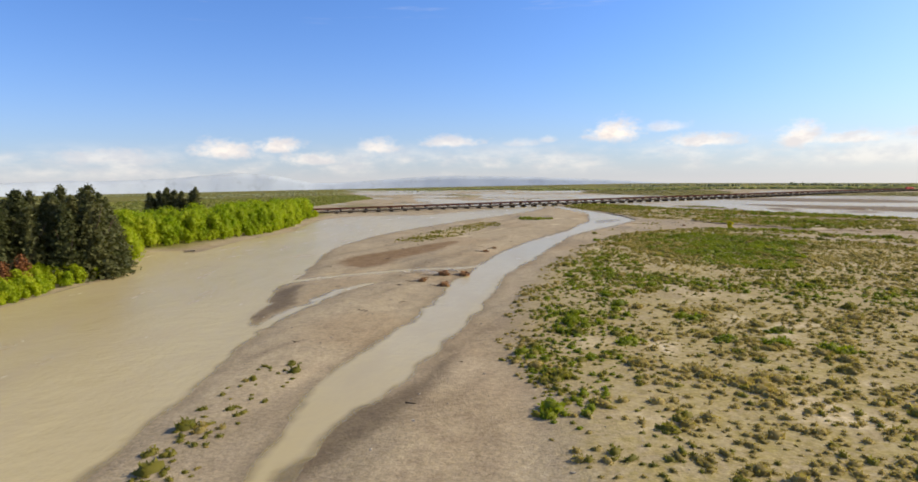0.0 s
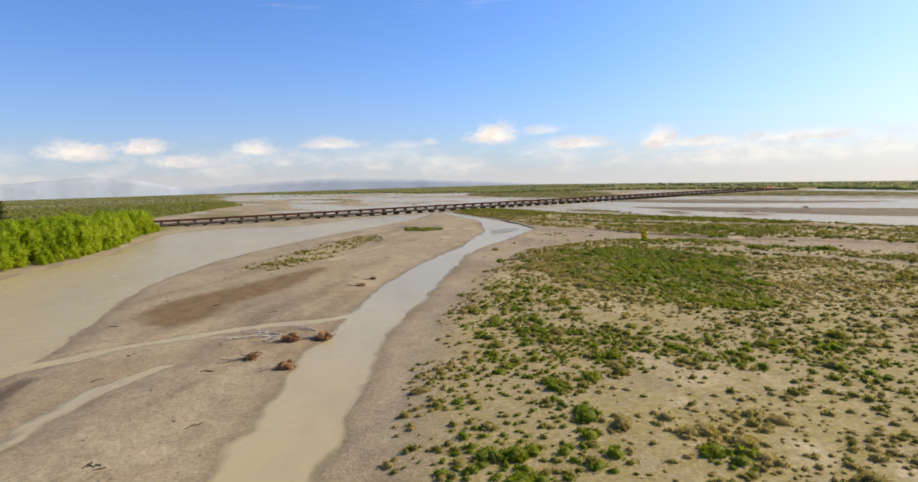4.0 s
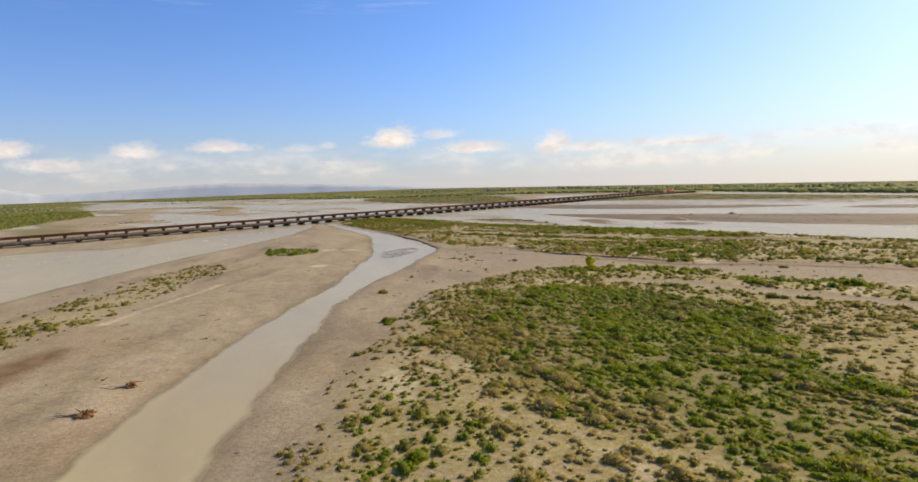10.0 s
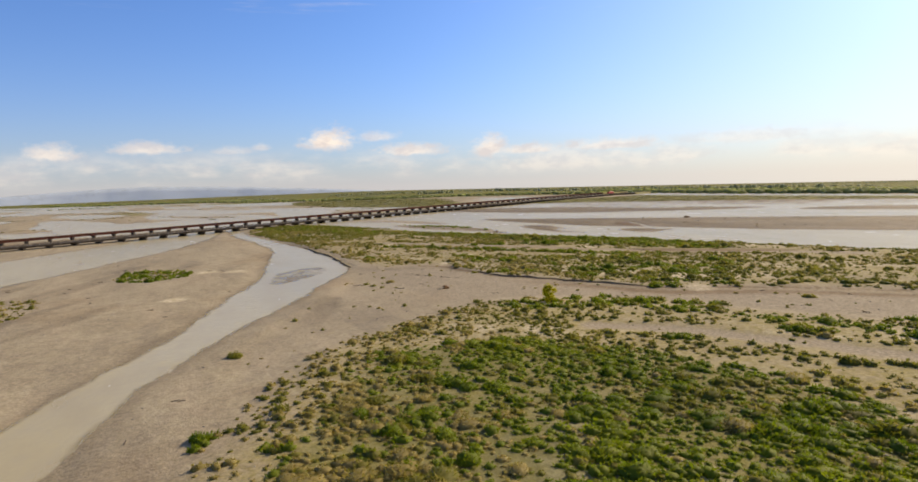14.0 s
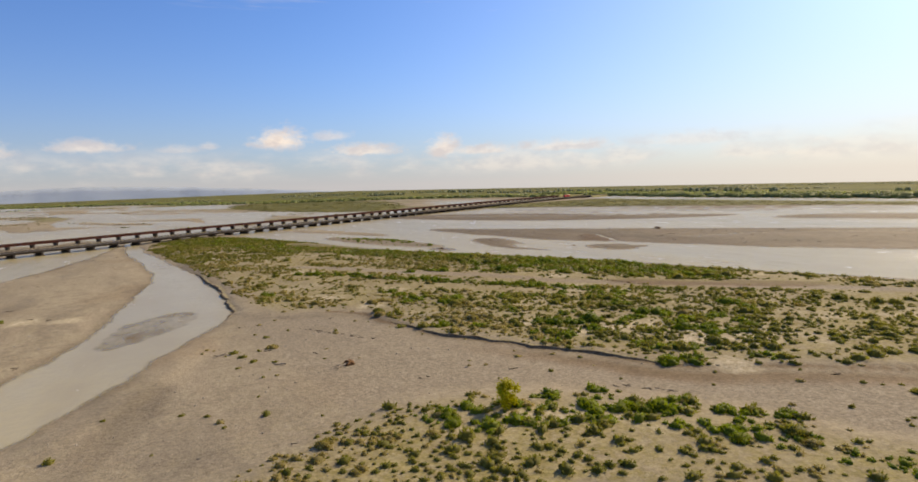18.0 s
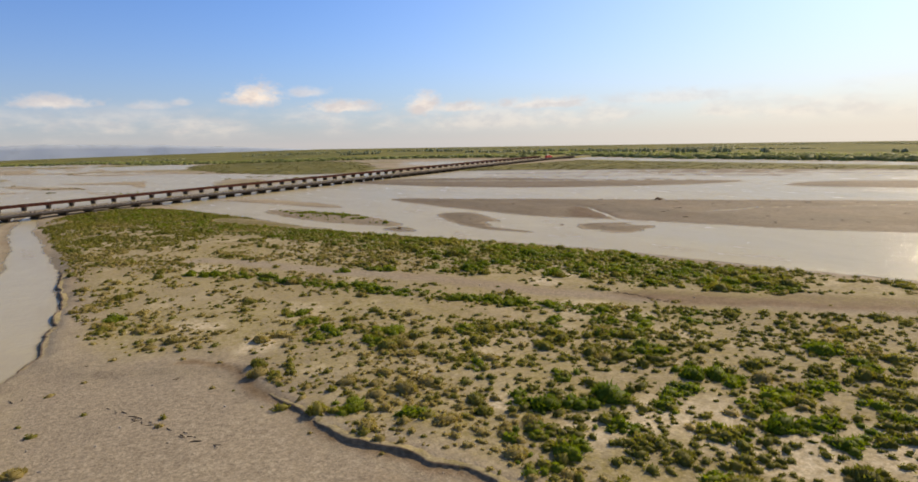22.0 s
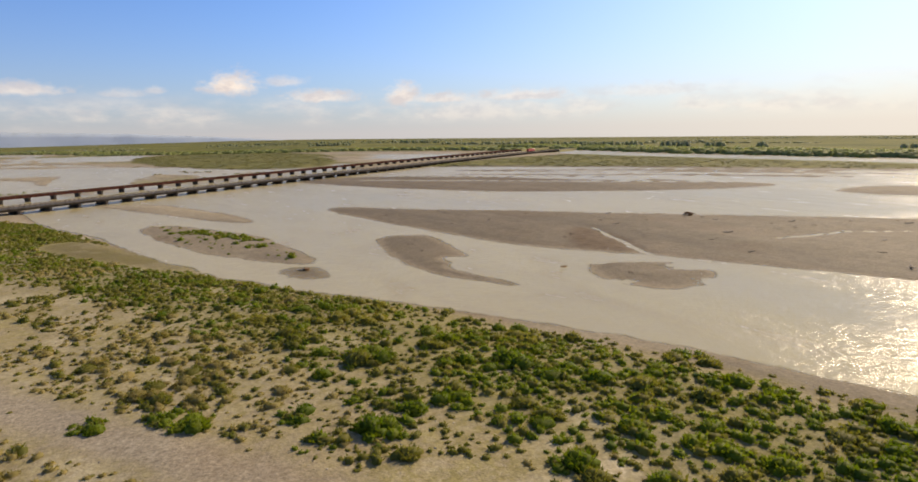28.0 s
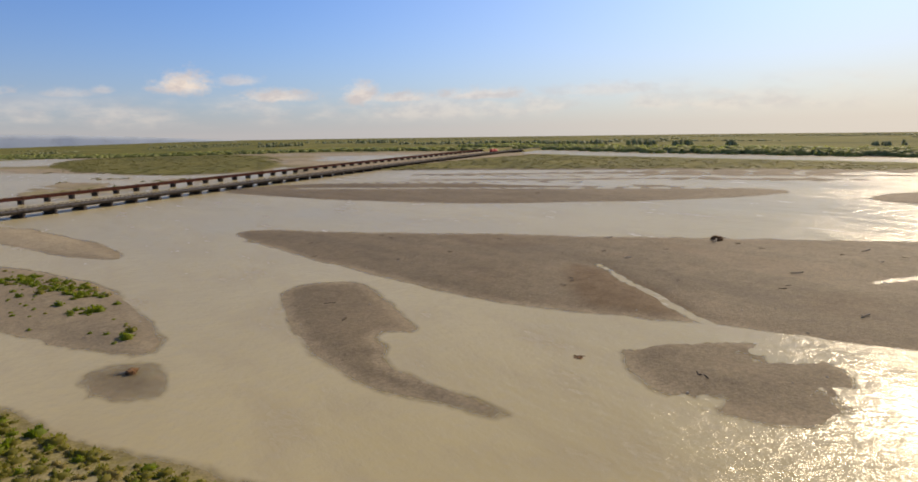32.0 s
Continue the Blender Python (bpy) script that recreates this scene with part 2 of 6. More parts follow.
    c = k.mix(1.0, c, k.mix(k.ramp(mottle, 0.38, 0.62), (0.80, 0.798, 0.79), (1.16, 1.155, 1.14)), "MULTIPLY")
    # darkens wet ground, and lays the cut bank's shade into the colour
    wet = k.mix(1.0, c, (0.48, 0.45, 0.42), "MULTIPLY")
    c = k.mix(damp_dark, c, wet)
    k.l.new(c, b.inputs["Base Color"])
    k.l.new(k.math("SUBTRACT", 0.95, k.math("MULTIPLY", damp_dark, 0.22)), b.inputs["Roughness"])
    h = k.math("ADD", k.math("MULTIPLY", fine, 0.5), k.math("MULTIPLY", vor.outputs["Distance"], -0.35))
    bump(k, b, k.math("ADD", h, k.math("MULTIPLY", mid, 0.8)), 0.6, 0.16)
    return m


def water_material():
    m, k, b = material("silty_water", 0.9, 0.0)
    p = position(k)
    drift = k.scaled(p, (1.0, 0.35, 1.0), rot=(0, 0, radians(-24)))
    big = k.noise(drift, 0.022, 4.0, 0.6)
    mid = k.noise(drift, 0.13, 4.0, 0.6)
    c = k.mix(k.ramp(big, 0.35, 0.65), (0.434, 0.370, 0.204), (0.484, 0.418, 0.244))
    c = k.mix(k.ramp(mid, 0.45, 0.7, 0.0, 0.45), c, (0.365, 0.310, 0.200))
    k.l.new(c, b.inputs["Base Color"])
    # the clear skin over the silt: small wind ripples
    ripple = k.noise(k.scaled(p, (1.0, 0.6, 1.0)), 1.1, 4.0, 0.65)
    swell = k.noise(p, 0.28, 3.0, 0.5)
    calm = node(k.t, "ShaderNodeAttribute")
    calm.attribute_name = "zone"
    still = k.math("MULTIPLY", calm.outputs["Fac"], k.ramp(mid, 0.30, 0.62, 0.65, 1.0))
    rough_patch = k.math("MULTIPLY", k.ramp(big, 0.28, 0.62, 0.30, 1.0), k.math("SUBTRACT", 1.0, k.math("MULTIPLY", still, 0.8)))
    n = node(k.t, "ShaderNodeBump")
    n.inputs["Strength"].default_value = 1.0
    n.inputs["Distance"].default_value = 0.32
    k.l.new(k.math("MULTIPLY", k.math("ADD", ripple, k.math("MULTIPLY", swell, 1.2)), rough_patch), n.inputs["Height"])
    k.l.new(n.outputs[0], b.inputs["Coat Normal"])
    k.l.new(k.math("ADD", 0.68, k.math("MULTIPLY", still, 0.10)), b.inputs["Coat Weight"])
    b.inputs["Coat IOR"].default_value = 1.33
    k.l.new(k.ramp(mid, 0.3, 0.7, 0.13, 0.28), b.inputs["Coat Roughness"])
    # silt hides the bed but for the last few centimetres at the edges
    at = node(k.t, "ShaderNodeAttribute")
    at.attribute_name = "tint"
    clear = k.ramp(k.math("ADD", at.outputs["Fac"], k.math("MULTIPLY", k.math("SUBTRACT", mid, 0.5), 0.14)), -0.015, 0.055, 0.12, 1.0)
    k.l.new(clear, b.inputs["Alpha"])
    return m


def leaf_material(name, lo, hi, trans=0.25, dry=None, apart=0.25):
    m, k, b = material(name, 0.65, 0.25)
    at = node(k.t, "ShaderNodeAttribute")
    at.attribute_name = "tint"
    info = node(k.t, "ShaderNodeObjectInfo")
    isl = node(k.t, "ShaderNodeNewGeometry").outputs["Random Per Island"]
    f = k.math("ADD", at.outputs["Fac"], k.math("MULTIPLY", k.math("SUBTRACT", info.outputs["Random"], 0.5), apart), clamp=True)
    f = k.math("ADD", k.math("MULTIPLY", f, 0.74), k.math("MULTIPLY", isl, 0.26))
    c = k.mix(f, lo, hi)
    if dry:
        c = k.mix(k.ramp(f, 0.62, 0.95, 0.0, 0.9), c, dry)
    k.l.new(c, b.inputs["Base Color"])
    tr = node(k.t, "ShaderNodeBsdfTranslucent")
    k.l.new(k.mix(1.0, c, (1.2, 1.25, 0.7), "MULTIPLY"), tr.inputs[0])
    ms = node(k.t, "ShaderNodeMixShader")
    ms.inputs[0].default_value = trans
    k.l.new(b.outputs[0], ms.inputs[1])
    k.l.new(tr.outputs[0], ms.inputs[2])
    k.l.new(ms.outputs[0], k.t.nodes["Material Output"].inputs[0])
    return m


def plain(name, lo, hi, rough=0.8, scale=1.5, metal=0.0, streak=1.0, spec=0.3, bumpy=0.3):
    m, k, b = material(name, rough, spec, metal)
    p = position(k)
    a = k.noise(k.scaled(p, (1, 1, streak)), scale, 5.0, 0.65)
    f = k.noise(p, scale * 9, 4.0, 0.7)
    c = k.mix(k.ramp(a, 0.32, 0.68), lo, hi)
    c = k.mix(k.ramp(f, 0.5, 0.75, 0.0, 0.35), c, tuple(v * 0.55 for v in lo))
    k.l.new(c, b.inputs["Base Color"])
    if bumpy:
        bump(k, b, f, bumpy, 0.03)
    return m


GROUND = ground_material()
WATER = water_material()
SHRUB = leaf_material("shrub_leaf", (0.128, 0.138, 0.020), (0.310, 0.275, 0.058), 0.50)
DRY = leaf_material("dry_shrub_leaf", (0.250, 0.208, 0.062), (0.440, 0.348, 0.135), 0.46)
LUSH = leaf_material("lush_leaf", (0.096, 0.152, 0.008), (0.232, 0.268, 0.018), 0.48)
WILLOW = leaf_material("willow_leaf", (0.225, 0.330, 0.012), (0.410, 0.465, 0.030), 0.55, None, 0.7)
CONIFER = leaf_material("conifer_needle", (0.060, 0.074, 0.026), (0.130, 0.132, 0.052), 0.3, None, 0.7)
GORSE = leaf_material("flowering_scrub", (0.42, 0.40, 0.016), (0.62, 0.52, 0.028), 0.5)
RUSTY = leaf_material("dead_needle", (0.16, 0.060, 0.022), (0.26, 0.11, 0.040), 0.15)
# willow green with aerial haze mixed into the base colour
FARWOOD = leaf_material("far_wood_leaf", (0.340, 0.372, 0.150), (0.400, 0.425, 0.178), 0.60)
BANKSCRUB = leaf_material("bank_scrub_leaf", (0.150, 0.185, 0.045), (0.290, 0.290, 0.085), 0.45)
FLATSCRUB = leaf_material("flat_scrub_leaf", (0.105, 0.110, 0.020), (0.195, 0.172, 0.040), 0.38)
# dark foliage, lightened and greyed to carry the haze of distance
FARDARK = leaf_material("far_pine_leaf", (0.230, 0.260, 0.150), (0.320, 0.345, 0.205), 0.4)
BARK = plain("bark", (0.06, 0.045, 0.032), (0.13, 0.10, 0.075), 0.9, 3.0)
DARKCON = plain("stained_concrete", (0.048, 0.038, 0.029), (0.120, 0.098, 0.076), 0.88, 0.5, streak=0.2)
ASPHALT = plain("asphalt", (0.075, 0.07, 0.064), (0.13, 0.12, 0.108), 0.85, 0.8)
RUST = plain("oxide_red_steel", (0.150, 0.040, 0.022), (0.25, 0.080, 0.042), 0.6, 0.9, 0.0, 0.4)
TIMBER = plain("sleeper_timber", (0.05, 0.038, 0.028), (0.11, 0.085, 0.065), 0.9, 2.0)
STEEL = plain("galvanised_rail", (0.28, 0.28, 0.27), (0.42, 0.42, 0.40), 0.5, 2.0, 0.6)
DRIFT = plain("driftwood", (0.24, 0.195, 0.145), (0.42, 0.37, 0.30), 0.9, 2.5)
ROOTS = plain("root_soil", (0.15, 0.075, 0.032), (0.27, 0.145, 0.065), 0.95, 2.0)
REDPAINT = plain("red_paint", (0.50, 0.030, 0.022), (0.62, 0.050, 0.035), 0.35, 0.7, spec=0.5, bumpy=0)
WHITEPAINT = plain("white_paint", (0.70, 0.70, 0.68), (0.80, 0.80, 0.78), 0.4, 0.7, spec=0.5, bumpy=0)
TYRE = plain("tyre_rubber", (0.015, 0.015, 0.015), (0.03, 0.03, 0.03), 0.9, 4.0)
GLASS = plain("dark_glass", (0.02, 0.025, 0.03), (0.03, 0.035, 0.04), 0.1, 1.0, spec=0.6, bumpy=0)
# the hills' pale blue is distance haze put into the base colour
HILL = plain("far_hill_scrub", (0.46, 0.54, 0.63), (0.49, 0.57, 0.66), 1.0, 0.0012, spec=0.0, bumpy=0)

# ---- mesh helpers ----


def mesh_np(name, verts, faces, mats, index=None, smooth=False, tint=None, zone=None):
    """One mesh from arrays: verts (n,3), faces (m,3 or 4)."""
    me = bpy.data.meshes.new(name)
    verts = np.ascontiguousarray(verts, dtype=np.float32)
    faces = np.ascontiguousarray(faces, dtype=np.int32)
    n, m, s = len(verts), len(faces), faces.shape[1]
    me.vertices.add(n)
    me.vertices.foreach_set("co", verts.ravel())
    me.loops.add(m * s)
    me.loops.foreach_set("vertex_index", faces.ravel())
    me.polygons.add(m)
    me.polygons.foreach_set("loop_start", np.arange(0, m * s, s, dtype=np.int32))
    for mat in mats:
        me.materials.append(mat)
    if index is not None:
        me.polygons.foreach_set("material_index", np.ascontiguousarray(index, dtype=np.int32))
    me.polygons.foreach_set("use_smooth", np.full(m, smooth, dtype=bool))
    if tint is not None:
        a = me.attributes.new("tint", "FLOAT", "POINT")
        a.data.foreach_set("value", np.ascontiguousarray(tint, dtype=np.float32))
    if zone is not None:
        a = me.attributes.new("zone", "FLOAT_COLOR", "POINT")
        a.data.foreach_set("color", np.ascontiguousarray(zone, dtype=np.float32).ravel())
    me.update(calc_edges=True)
    return me


def part(name, bm, mat, parent=None, label=""):
    """Links a bmesh (or a ready mesh) as one object, under a parent where one is given."""
    if isinstance(bm, bmesh.types.BMesh):
        me = bpy.data.meshes.new(name)
        bm.to_mesh(me)
        bm.free()
        me.materials.append(mat)
    else:
        me = bm
    ob = new(name, me)
    if parent is not None:
        ob.parent = parent
    if label:
        tagged(ob, label)
    return ob


def block(bm, x0, x1, y0, y1, z0, z1, bevel=0.0):
    r = bmesh.ops.create_cube(bm, size=1.0)
    for v in r["verts"]:
        v.co = Vector((x0 + (v.co.x + 0.5) * (x1 - x0), y0 + (v.co.y + 0.5) * (y1 - y0), z0 + (v.co.z + 0.5) * (z1 - z0)))
    if bevel:
        edges = list({e for v in r["verts"] for e in v.link_edges})
        bmesh.ops.bevel(bm, geom=edges, offset=bevel, segments=1, affect="EDGES")
    return bm


def limb(bm, pts, radii, sides=6):
    """A tapered bent tube through pts."""
    rings = []
    for i, p in enumerate(pts):
        p = Vector(p)
        d = (Vector(pts[min(i + 1, len(pts) - 1)]) - Vector(pts[max(i - 1, 0)])).normalized()
        a = d.orthogonal().normalized()
        c = d.cross(a)
        rings.append([bm.verts.new(p + (a * math.cos(6.2832 * j / sides) + c * math.sin(6.2832 * j / sides)) * radii[i]) for j in range(sides)])
    for r0, r1 in zip(rings, rings[1:]):
        for j in range(sides):
            bm.faces.new((r0[j], r0[(j + 1) % sides], r1[(j + 1) % sides], r1[j]))
    bm.faces.new(rings[0][::-1])
    bm.faces.new(rings[-1])
    return bm




def lattice(x, y, seed):
    """Hashed value in 0..1 for whole-number lattice points."""
    h = (x.astype(np.int64) * 374761393 + y.astype(np.int64) * 668265263 + seed * 1442695041) & 0xFFFFFFFF
    h = ((h ^ (h >> 13)) * 1274126177) & 0xFFFFFFFF
    return ((h ^ (h >> 16)) & 0xFFFF) / 65535.0


def vnoise(x, y, size, seed=0, octaves=3):
    """Smooth value noise, about -1 to 1, with features of the given size in metres."""
    out, amp, tot = np.zeros_like(x, dtype=float), 1.0, 0.0
    for o in range(octaves):
        u, v = x / size, y / size
        i, j = np.floor(u), np.floor(v)
        fu, fv = u - i, v - j
        fu, fv = fu * fu * (3 - 2 * fu), fv * fv * (3 - 2 * fv)
        a, b = lattice(i, j, seed + o), lattice(i + 1, j, seed + o)
        c, d = lattice(i, j + 1, seed + o), lattice(i + 1, j + 1, seed + o)
        out += amp * ((a * (1 - fu) + b * fu) * (1 - fv) + (c * (1 - fu) + d * fu) * fv)
        tot += amp
        amp *= 0.5
        size *= 0.5
    return out / tot * 2 - 1


def rounded(poly, times=2):
    """The outline with its corners cut twice, so that shores curve."""
    P = np.array(poly, dtype=float)
    for _ in range(times):
        N = np.roll(P, -1, axis=0)
        P = np.stack([P * 0.78 + N * 0.22, P * 0.22 + N * 0.78], 1).reshape(-1, 2)
    return P


def inside(poly, x, y, reach=60.0):
    """Signed distance to a closed outline, positive inside, cut off at reach."""
    P = rounded(poly)
    out = np.full(x.shape, -reach)
    near = (x > P[:, 0].min() - reach) & (x < P[:, 0].max() + reach) & (y > P[:, 1].min() - reach) & (y < P[:, 1].max() + reach)
    if not near.any():
        return out
    px, py = x[near], y[near]
    d2 = np.full(px.shape, 1e12)
    odd = np.zeros(px.shape, dtype=bool)
    for (ax, ay), (bx, by) in zip(P, np.roll(P, -1, axis=0)):
        ex, ey = bx - ax, by - ay
        tt = np.clip(((px - ax) * ex + (py - ay) * ey) / (ex * ex + ey * ey + 1e-9), 0, 1)
        d2 = np.minimum(d2, (px - ax - tt * ex) ** 2 + (py - ay - tt * ey) ** 2)
        cross = (ay > py) != (by > py)
        odd ^= cross & (px < ex * (py - ay) / (ey if abs(ey) > 1e-9 else 1e-9) + ax)
    d = np.sqrt(d2)
    out[near] = np.clip(np.where(odd, d, -d), -reach, reach)
    return out


def along(line, x, y, half, reach=60.0):
    """Signed distance to a strip of the given half width round a line, positive inside."""
    out = np.full(x.shape, -reach)
    P = np.array(line, dtype=float)
    near = (x > P[:, 0].min() - reach) & (x < P[:, 0].max() + reach) & (y > P[:, 1].min() - reach) & (y < P[:, 1].max() + reach)
    px, py = x[near], y[near]
    d2 = np.full(px.shape, 1e12)
    for (ax, ay), (bx, by) in zip(P, P[1:]):
        ex, ey = bx - ax, by - ay
        tt = np.clip(((px - ax) * ex + (py - ay) * ey) / (ex * ex + ey * ey), 0, 1)
        d2 = np.minimum(d2, (px - ax - tt * ex) ** 2 + (py - ay - tt * ey) ** 2)
    out[near] = np.clip(half - np.sqrt(d2), -reach, reach)
    return out


# ---- plan of the riverbed (metres) ----
WATER_Z = -0.7
BRIDGE = Vector((148.9, 622.0))                  # a point on the road bridge's axis
BU, BN = Vector((0.8993, 0.4373)), Vector((-0.4373, 0.8993))   # along it, and upstream
SOUTH_CHANNEL = [(-28, -120), (-29, 30), (-30, 55), (-32, 83), (-32, 98), (-37, 104), (-41, 132), (-42, 169), (-47, 215), (-44, 250), (-37, 285), (-18, 335), (8, 392), (30, 430), (56, 480), (80, 548), (92, 640), (60, 640), (36, 560), (0, 500), (-28, 455), (-56, 472), (-93, 453), (-98, 404), (-92, 342), (-88, 319), (-99, 265), (-96, 216), (-104, 230), (-121, 226), (-104, 192), (-93, 157), (-95, 138), (-92, 118), (-88, 60), (-84, -120)]
MIDDLE_CHANNEL = [(-19, -120), (-18, 46), (-17, 65), (-15, 80), (-9, 103), (-5, 128), (1, 156), (10, 190), (20, 218), (28, 240), (40, 263), (54, 292), (64, 322), (77, 352), (84, 390), (95, 440), (92, 490), (88, 545), (90, 620), (98, 620), (97, 545), (101, 499), (107, 440), (108, 400), (105, 352), (92, 331), (76, 304), (60, 280), (50, 262), (40, 233), (31, 204), (24, 185), (17, 166), (11, 149), (7, 128), (1, 102), (-3, 82), (-6, 70), (-12, 55), (-14, 46), (-14, -120)]
CREEK = [(15, 172), (2, 168), (-10, 165.5), (-21, 161), (-32, 156), (-43, 146)]
NORTH_RIVER = [(330, 40), (310, 120), (285, 200), (262, 260), (247, 303), (239, 328), (232, 356), (222, 381), (212, 401), (200.5, 422), (187, 455), (173, 526), (158, 575), (150, 640), (190, 690), (290, 740), (400, 790), (455, 722), (520, 600), (590, 455), (620, 250), (640, 40)]
FAR_CHANNEL = [(760, 960), (730, 870), (706, 720), (702, 490), (716, 200), (740, -100)]
UPSTREAM_POOL = [(60, 640), (130, 660), (190, 690), (290, 735), (392, 785), (392, 842), (312, 842), (240, 1080), (150, 1300), (40, 1180), (20, 820)]
BARS = {
    "islet": [(187, 530), (189, 543), (198, 532), (208, 510), (214, 490), (215, 466), (211.5, 443), (205, 453), (197, 468), (191, 492), (188, 512)],
    "shoal": [(202, 443), (206, 445), (211, 440), (209, 427), (204, 433)],
    "spit": [(178, 640), (187, 627), (206, 611), (213, 580), (221, 548), (221.5, 519), (211, 535), (203, 560), (190, 600)],
    "hook": [(234, 453), (237, 461), (241.5, 466), (248, 463.5), (251.5, 459), (249.5, 447), (245, 431), (242, 426.5), (239, 431.5), (236.2, 427.5), (234.2, 421), (234, 414), (235, 408), (237, 397), (234, 402.5), (231.5, 407), (229, 414.5), (228, 420), (228, 430), (230, 442)],
    "shallow_bar": [(261, 404), (270, 397), (275, 385), (271, 379), (262, 377.5), (255, 379.5), (252.5, 386), (252, 393), (255, 399)],
    "main_bar": [(252, 538), (262, 543), (278, 515), (301, 487), (338, 434), (376, 385), (420, 320), (460, 240), (480, 140), (430, 140), (370, 230), (320, 305), (293, 352), (288, 370), (281, 388), (277, 400), (269, 417), (262, 430), (258.5, 452), (256.5, 472), (255, 500)],
    "far_bar": [(292, 690), (300, 655), (320, 588), (346, 539), (377, 506), (423, 469), (462, 462), (452, 500), (440, 570), (405, 620), (371, 676), (330, 700)],
    "silt_shoal": [(76, 335), (82, 357), (97, 367.5), (96, 354), (87, 342)],
    "side_bar": [(430, 436), (482, 434), (540, 330), (560, 200), (520, 200), (470, 340)],
}
THIN_BARS = [([(398, 655), (450, 580), (500, 520)], 4.0), ([(425, 690), (500, 585), (552, 490)], 5.0), ([(500, 560), (560, 440), (585, 330)], 5.0), ([(440, 640), (490, 560)], 3.0)]
FAR_THREADS = [([(330, 668), (385, 590), (452, 492)], 3.0), ([(352, 690), (420, 590), (450, 530)], 2.6)]
MUD_TONGUE = [(277, 400), (285, 409), (297, 433), (291, 443), (277, 430), (268, 420)]
BAR_CREEK = [(296, 436), (287, 420), (280, 408), (275, 396)]
BAR_CREEK_2 = [(430, 300), (380, 352), (340, 385), (318, 392)]
DRY_WASH = [(104, 352), (114, 341), (128, 334.5), (129, 323), (131, 313), (135, 300), (138.5, 293.5), (143, 284), (149, 270), (152, 265), (165, 255.5), (180, 240), (205, 195), (232, 110), (250, 0), (225, 0), (207, 110), (176, 190), (154, 229), (147, 242), (145, 254), (131, 271), (117, 278), (104, 279), (88, 277), (76, 268), (66, 256), (58, 246), (60, 270), (80, 300), (96, 328)]
WASH_2 = [(116, 247), (126, 236), (134, 219), (146, 190), (165, 130), (185, 40), (190, -60)]
SHRUBLAND = [(4, -60), (6, 45), (8, 61), (4, 80), (8, 106), (17, 146), (24, 166), (30, 182), (41, 208), (55, 233), (65, 252), (80, 267), (104, 277), (117, 277), (131, 270), (144, 253), (153, 228), (175, 189), (205, 110), (224, 0), (224, -60)]
SHORE_SCRUB = [(165, 386), (170, 377), (176, 370), (180, 360), (186, 355), (190, 349), (204, 338), (212, 345), (216, 359), (218, 377), (203, 415), (182, 445), (158, 426)]
HEAD_SCRUB = [(130, 330), (138, 347), (154, 347), (163, 327), (182, 311), (170, 297), (154, 288), (142, 290), (134, 301), (131, 316)]
TIP_GREEN = [(105, 590), (148, 594), (163, 566), (173, 528), (158, 514), (135, 520), (112, 550)]
ISLAND = [(108, 440), (103, 500), (98, 560), (105, 596), (140, 612), (158, 573), (173, 524), (187, 452), (200.5, 419), (212, 397), (222, 376), (231, 351), (238, 322), (246, 297), (262, 253), (285, 192), (310, 112), (330, 0), (252, 0), (233, 112), (206, 197), (181, 242), (166, 256), (152.5, 266), (149.5, 271), (146.5, 280), (143.5, 285), (139, 294), (135.5, 301), (133, 307), (131, 315), (129.5, 324), (128.5, 334), (122, 341), (114, 344), (109, 355), (110, 400)]
GREEN_PATCH = [(58, 226), (76, 252), (96, 252), (108, 240), (116, 222), (117, 206), (111, 190), (98, 170), (87, 153), (77, 145), (67, 155), (58, 175), (54, 205)]
GREEN_BELT = [(9, 50), (8, 75), (12, 95), (18, 118), (25, 145), (32, 170), (41, 196), (54, 192), (45, 152), (52, 137), (72, 124), (95, 108), (118, 90), (112, 80), (88, 96), (66, 108), (48, 120), (36, 122), (27, 100), (20, 78), (15, 56)]
DRY_FIELD = [(18, 36), (22, 75), (34, 102), (46, 113), (64, 98), (78, 70), (80, 36)]
RUSSET_EDGE = [(36, 180), (48, 206), (60, 232), (76, 246), (66, 214), (62, 190), (56, 170), (44, 165)]
BARE_TONGUE = [(156, 516), (171, 521), (182, 482), (190, 455), (181, 457), (174, 474), (165, 492)]
DAMP_BAND = [(-38, 118), (-39, 146), (-25, 153), (-14, 157), (-20, 132), (-29, 114)]
DELTA = [(-36.5, 102), (-38.5, 112), (-40.5, 124), (-41, 134), (-38.5, 144), (-35.5, 140), (-35, 128), (-33.8, 118), (-34, 108)]
TONGUE = [(-33, 100), (-32, 112), (-30, 124), (-26, 135), (-21, 143)]
RIFFLE = [(-15, 57), (-12, 62), (-6.5, 68), (-2.5, 80), (0.5, 82), (-2.5, 68), (-5.5, 60), (-9, 52), (-13, 44), (-17, 44)]
DAMP_EDGE = [(-6, 70), (-12, 55), (-15, 40), (-9, 40), (-6, 53), (-3, 66)]
GREEN_STRIP = [(108, 592), (135, 597), (160, 558), (186, 478), (202, 432), (220, 382), (226, 345), (230, 314), (221, 304), (206, 320), (193, 364), (171, 426), (136, 508)]
BUSH_ROW = [(113, 271), (122, 266), (131, 261), (138, 250), (143, 234), (152, 212)]
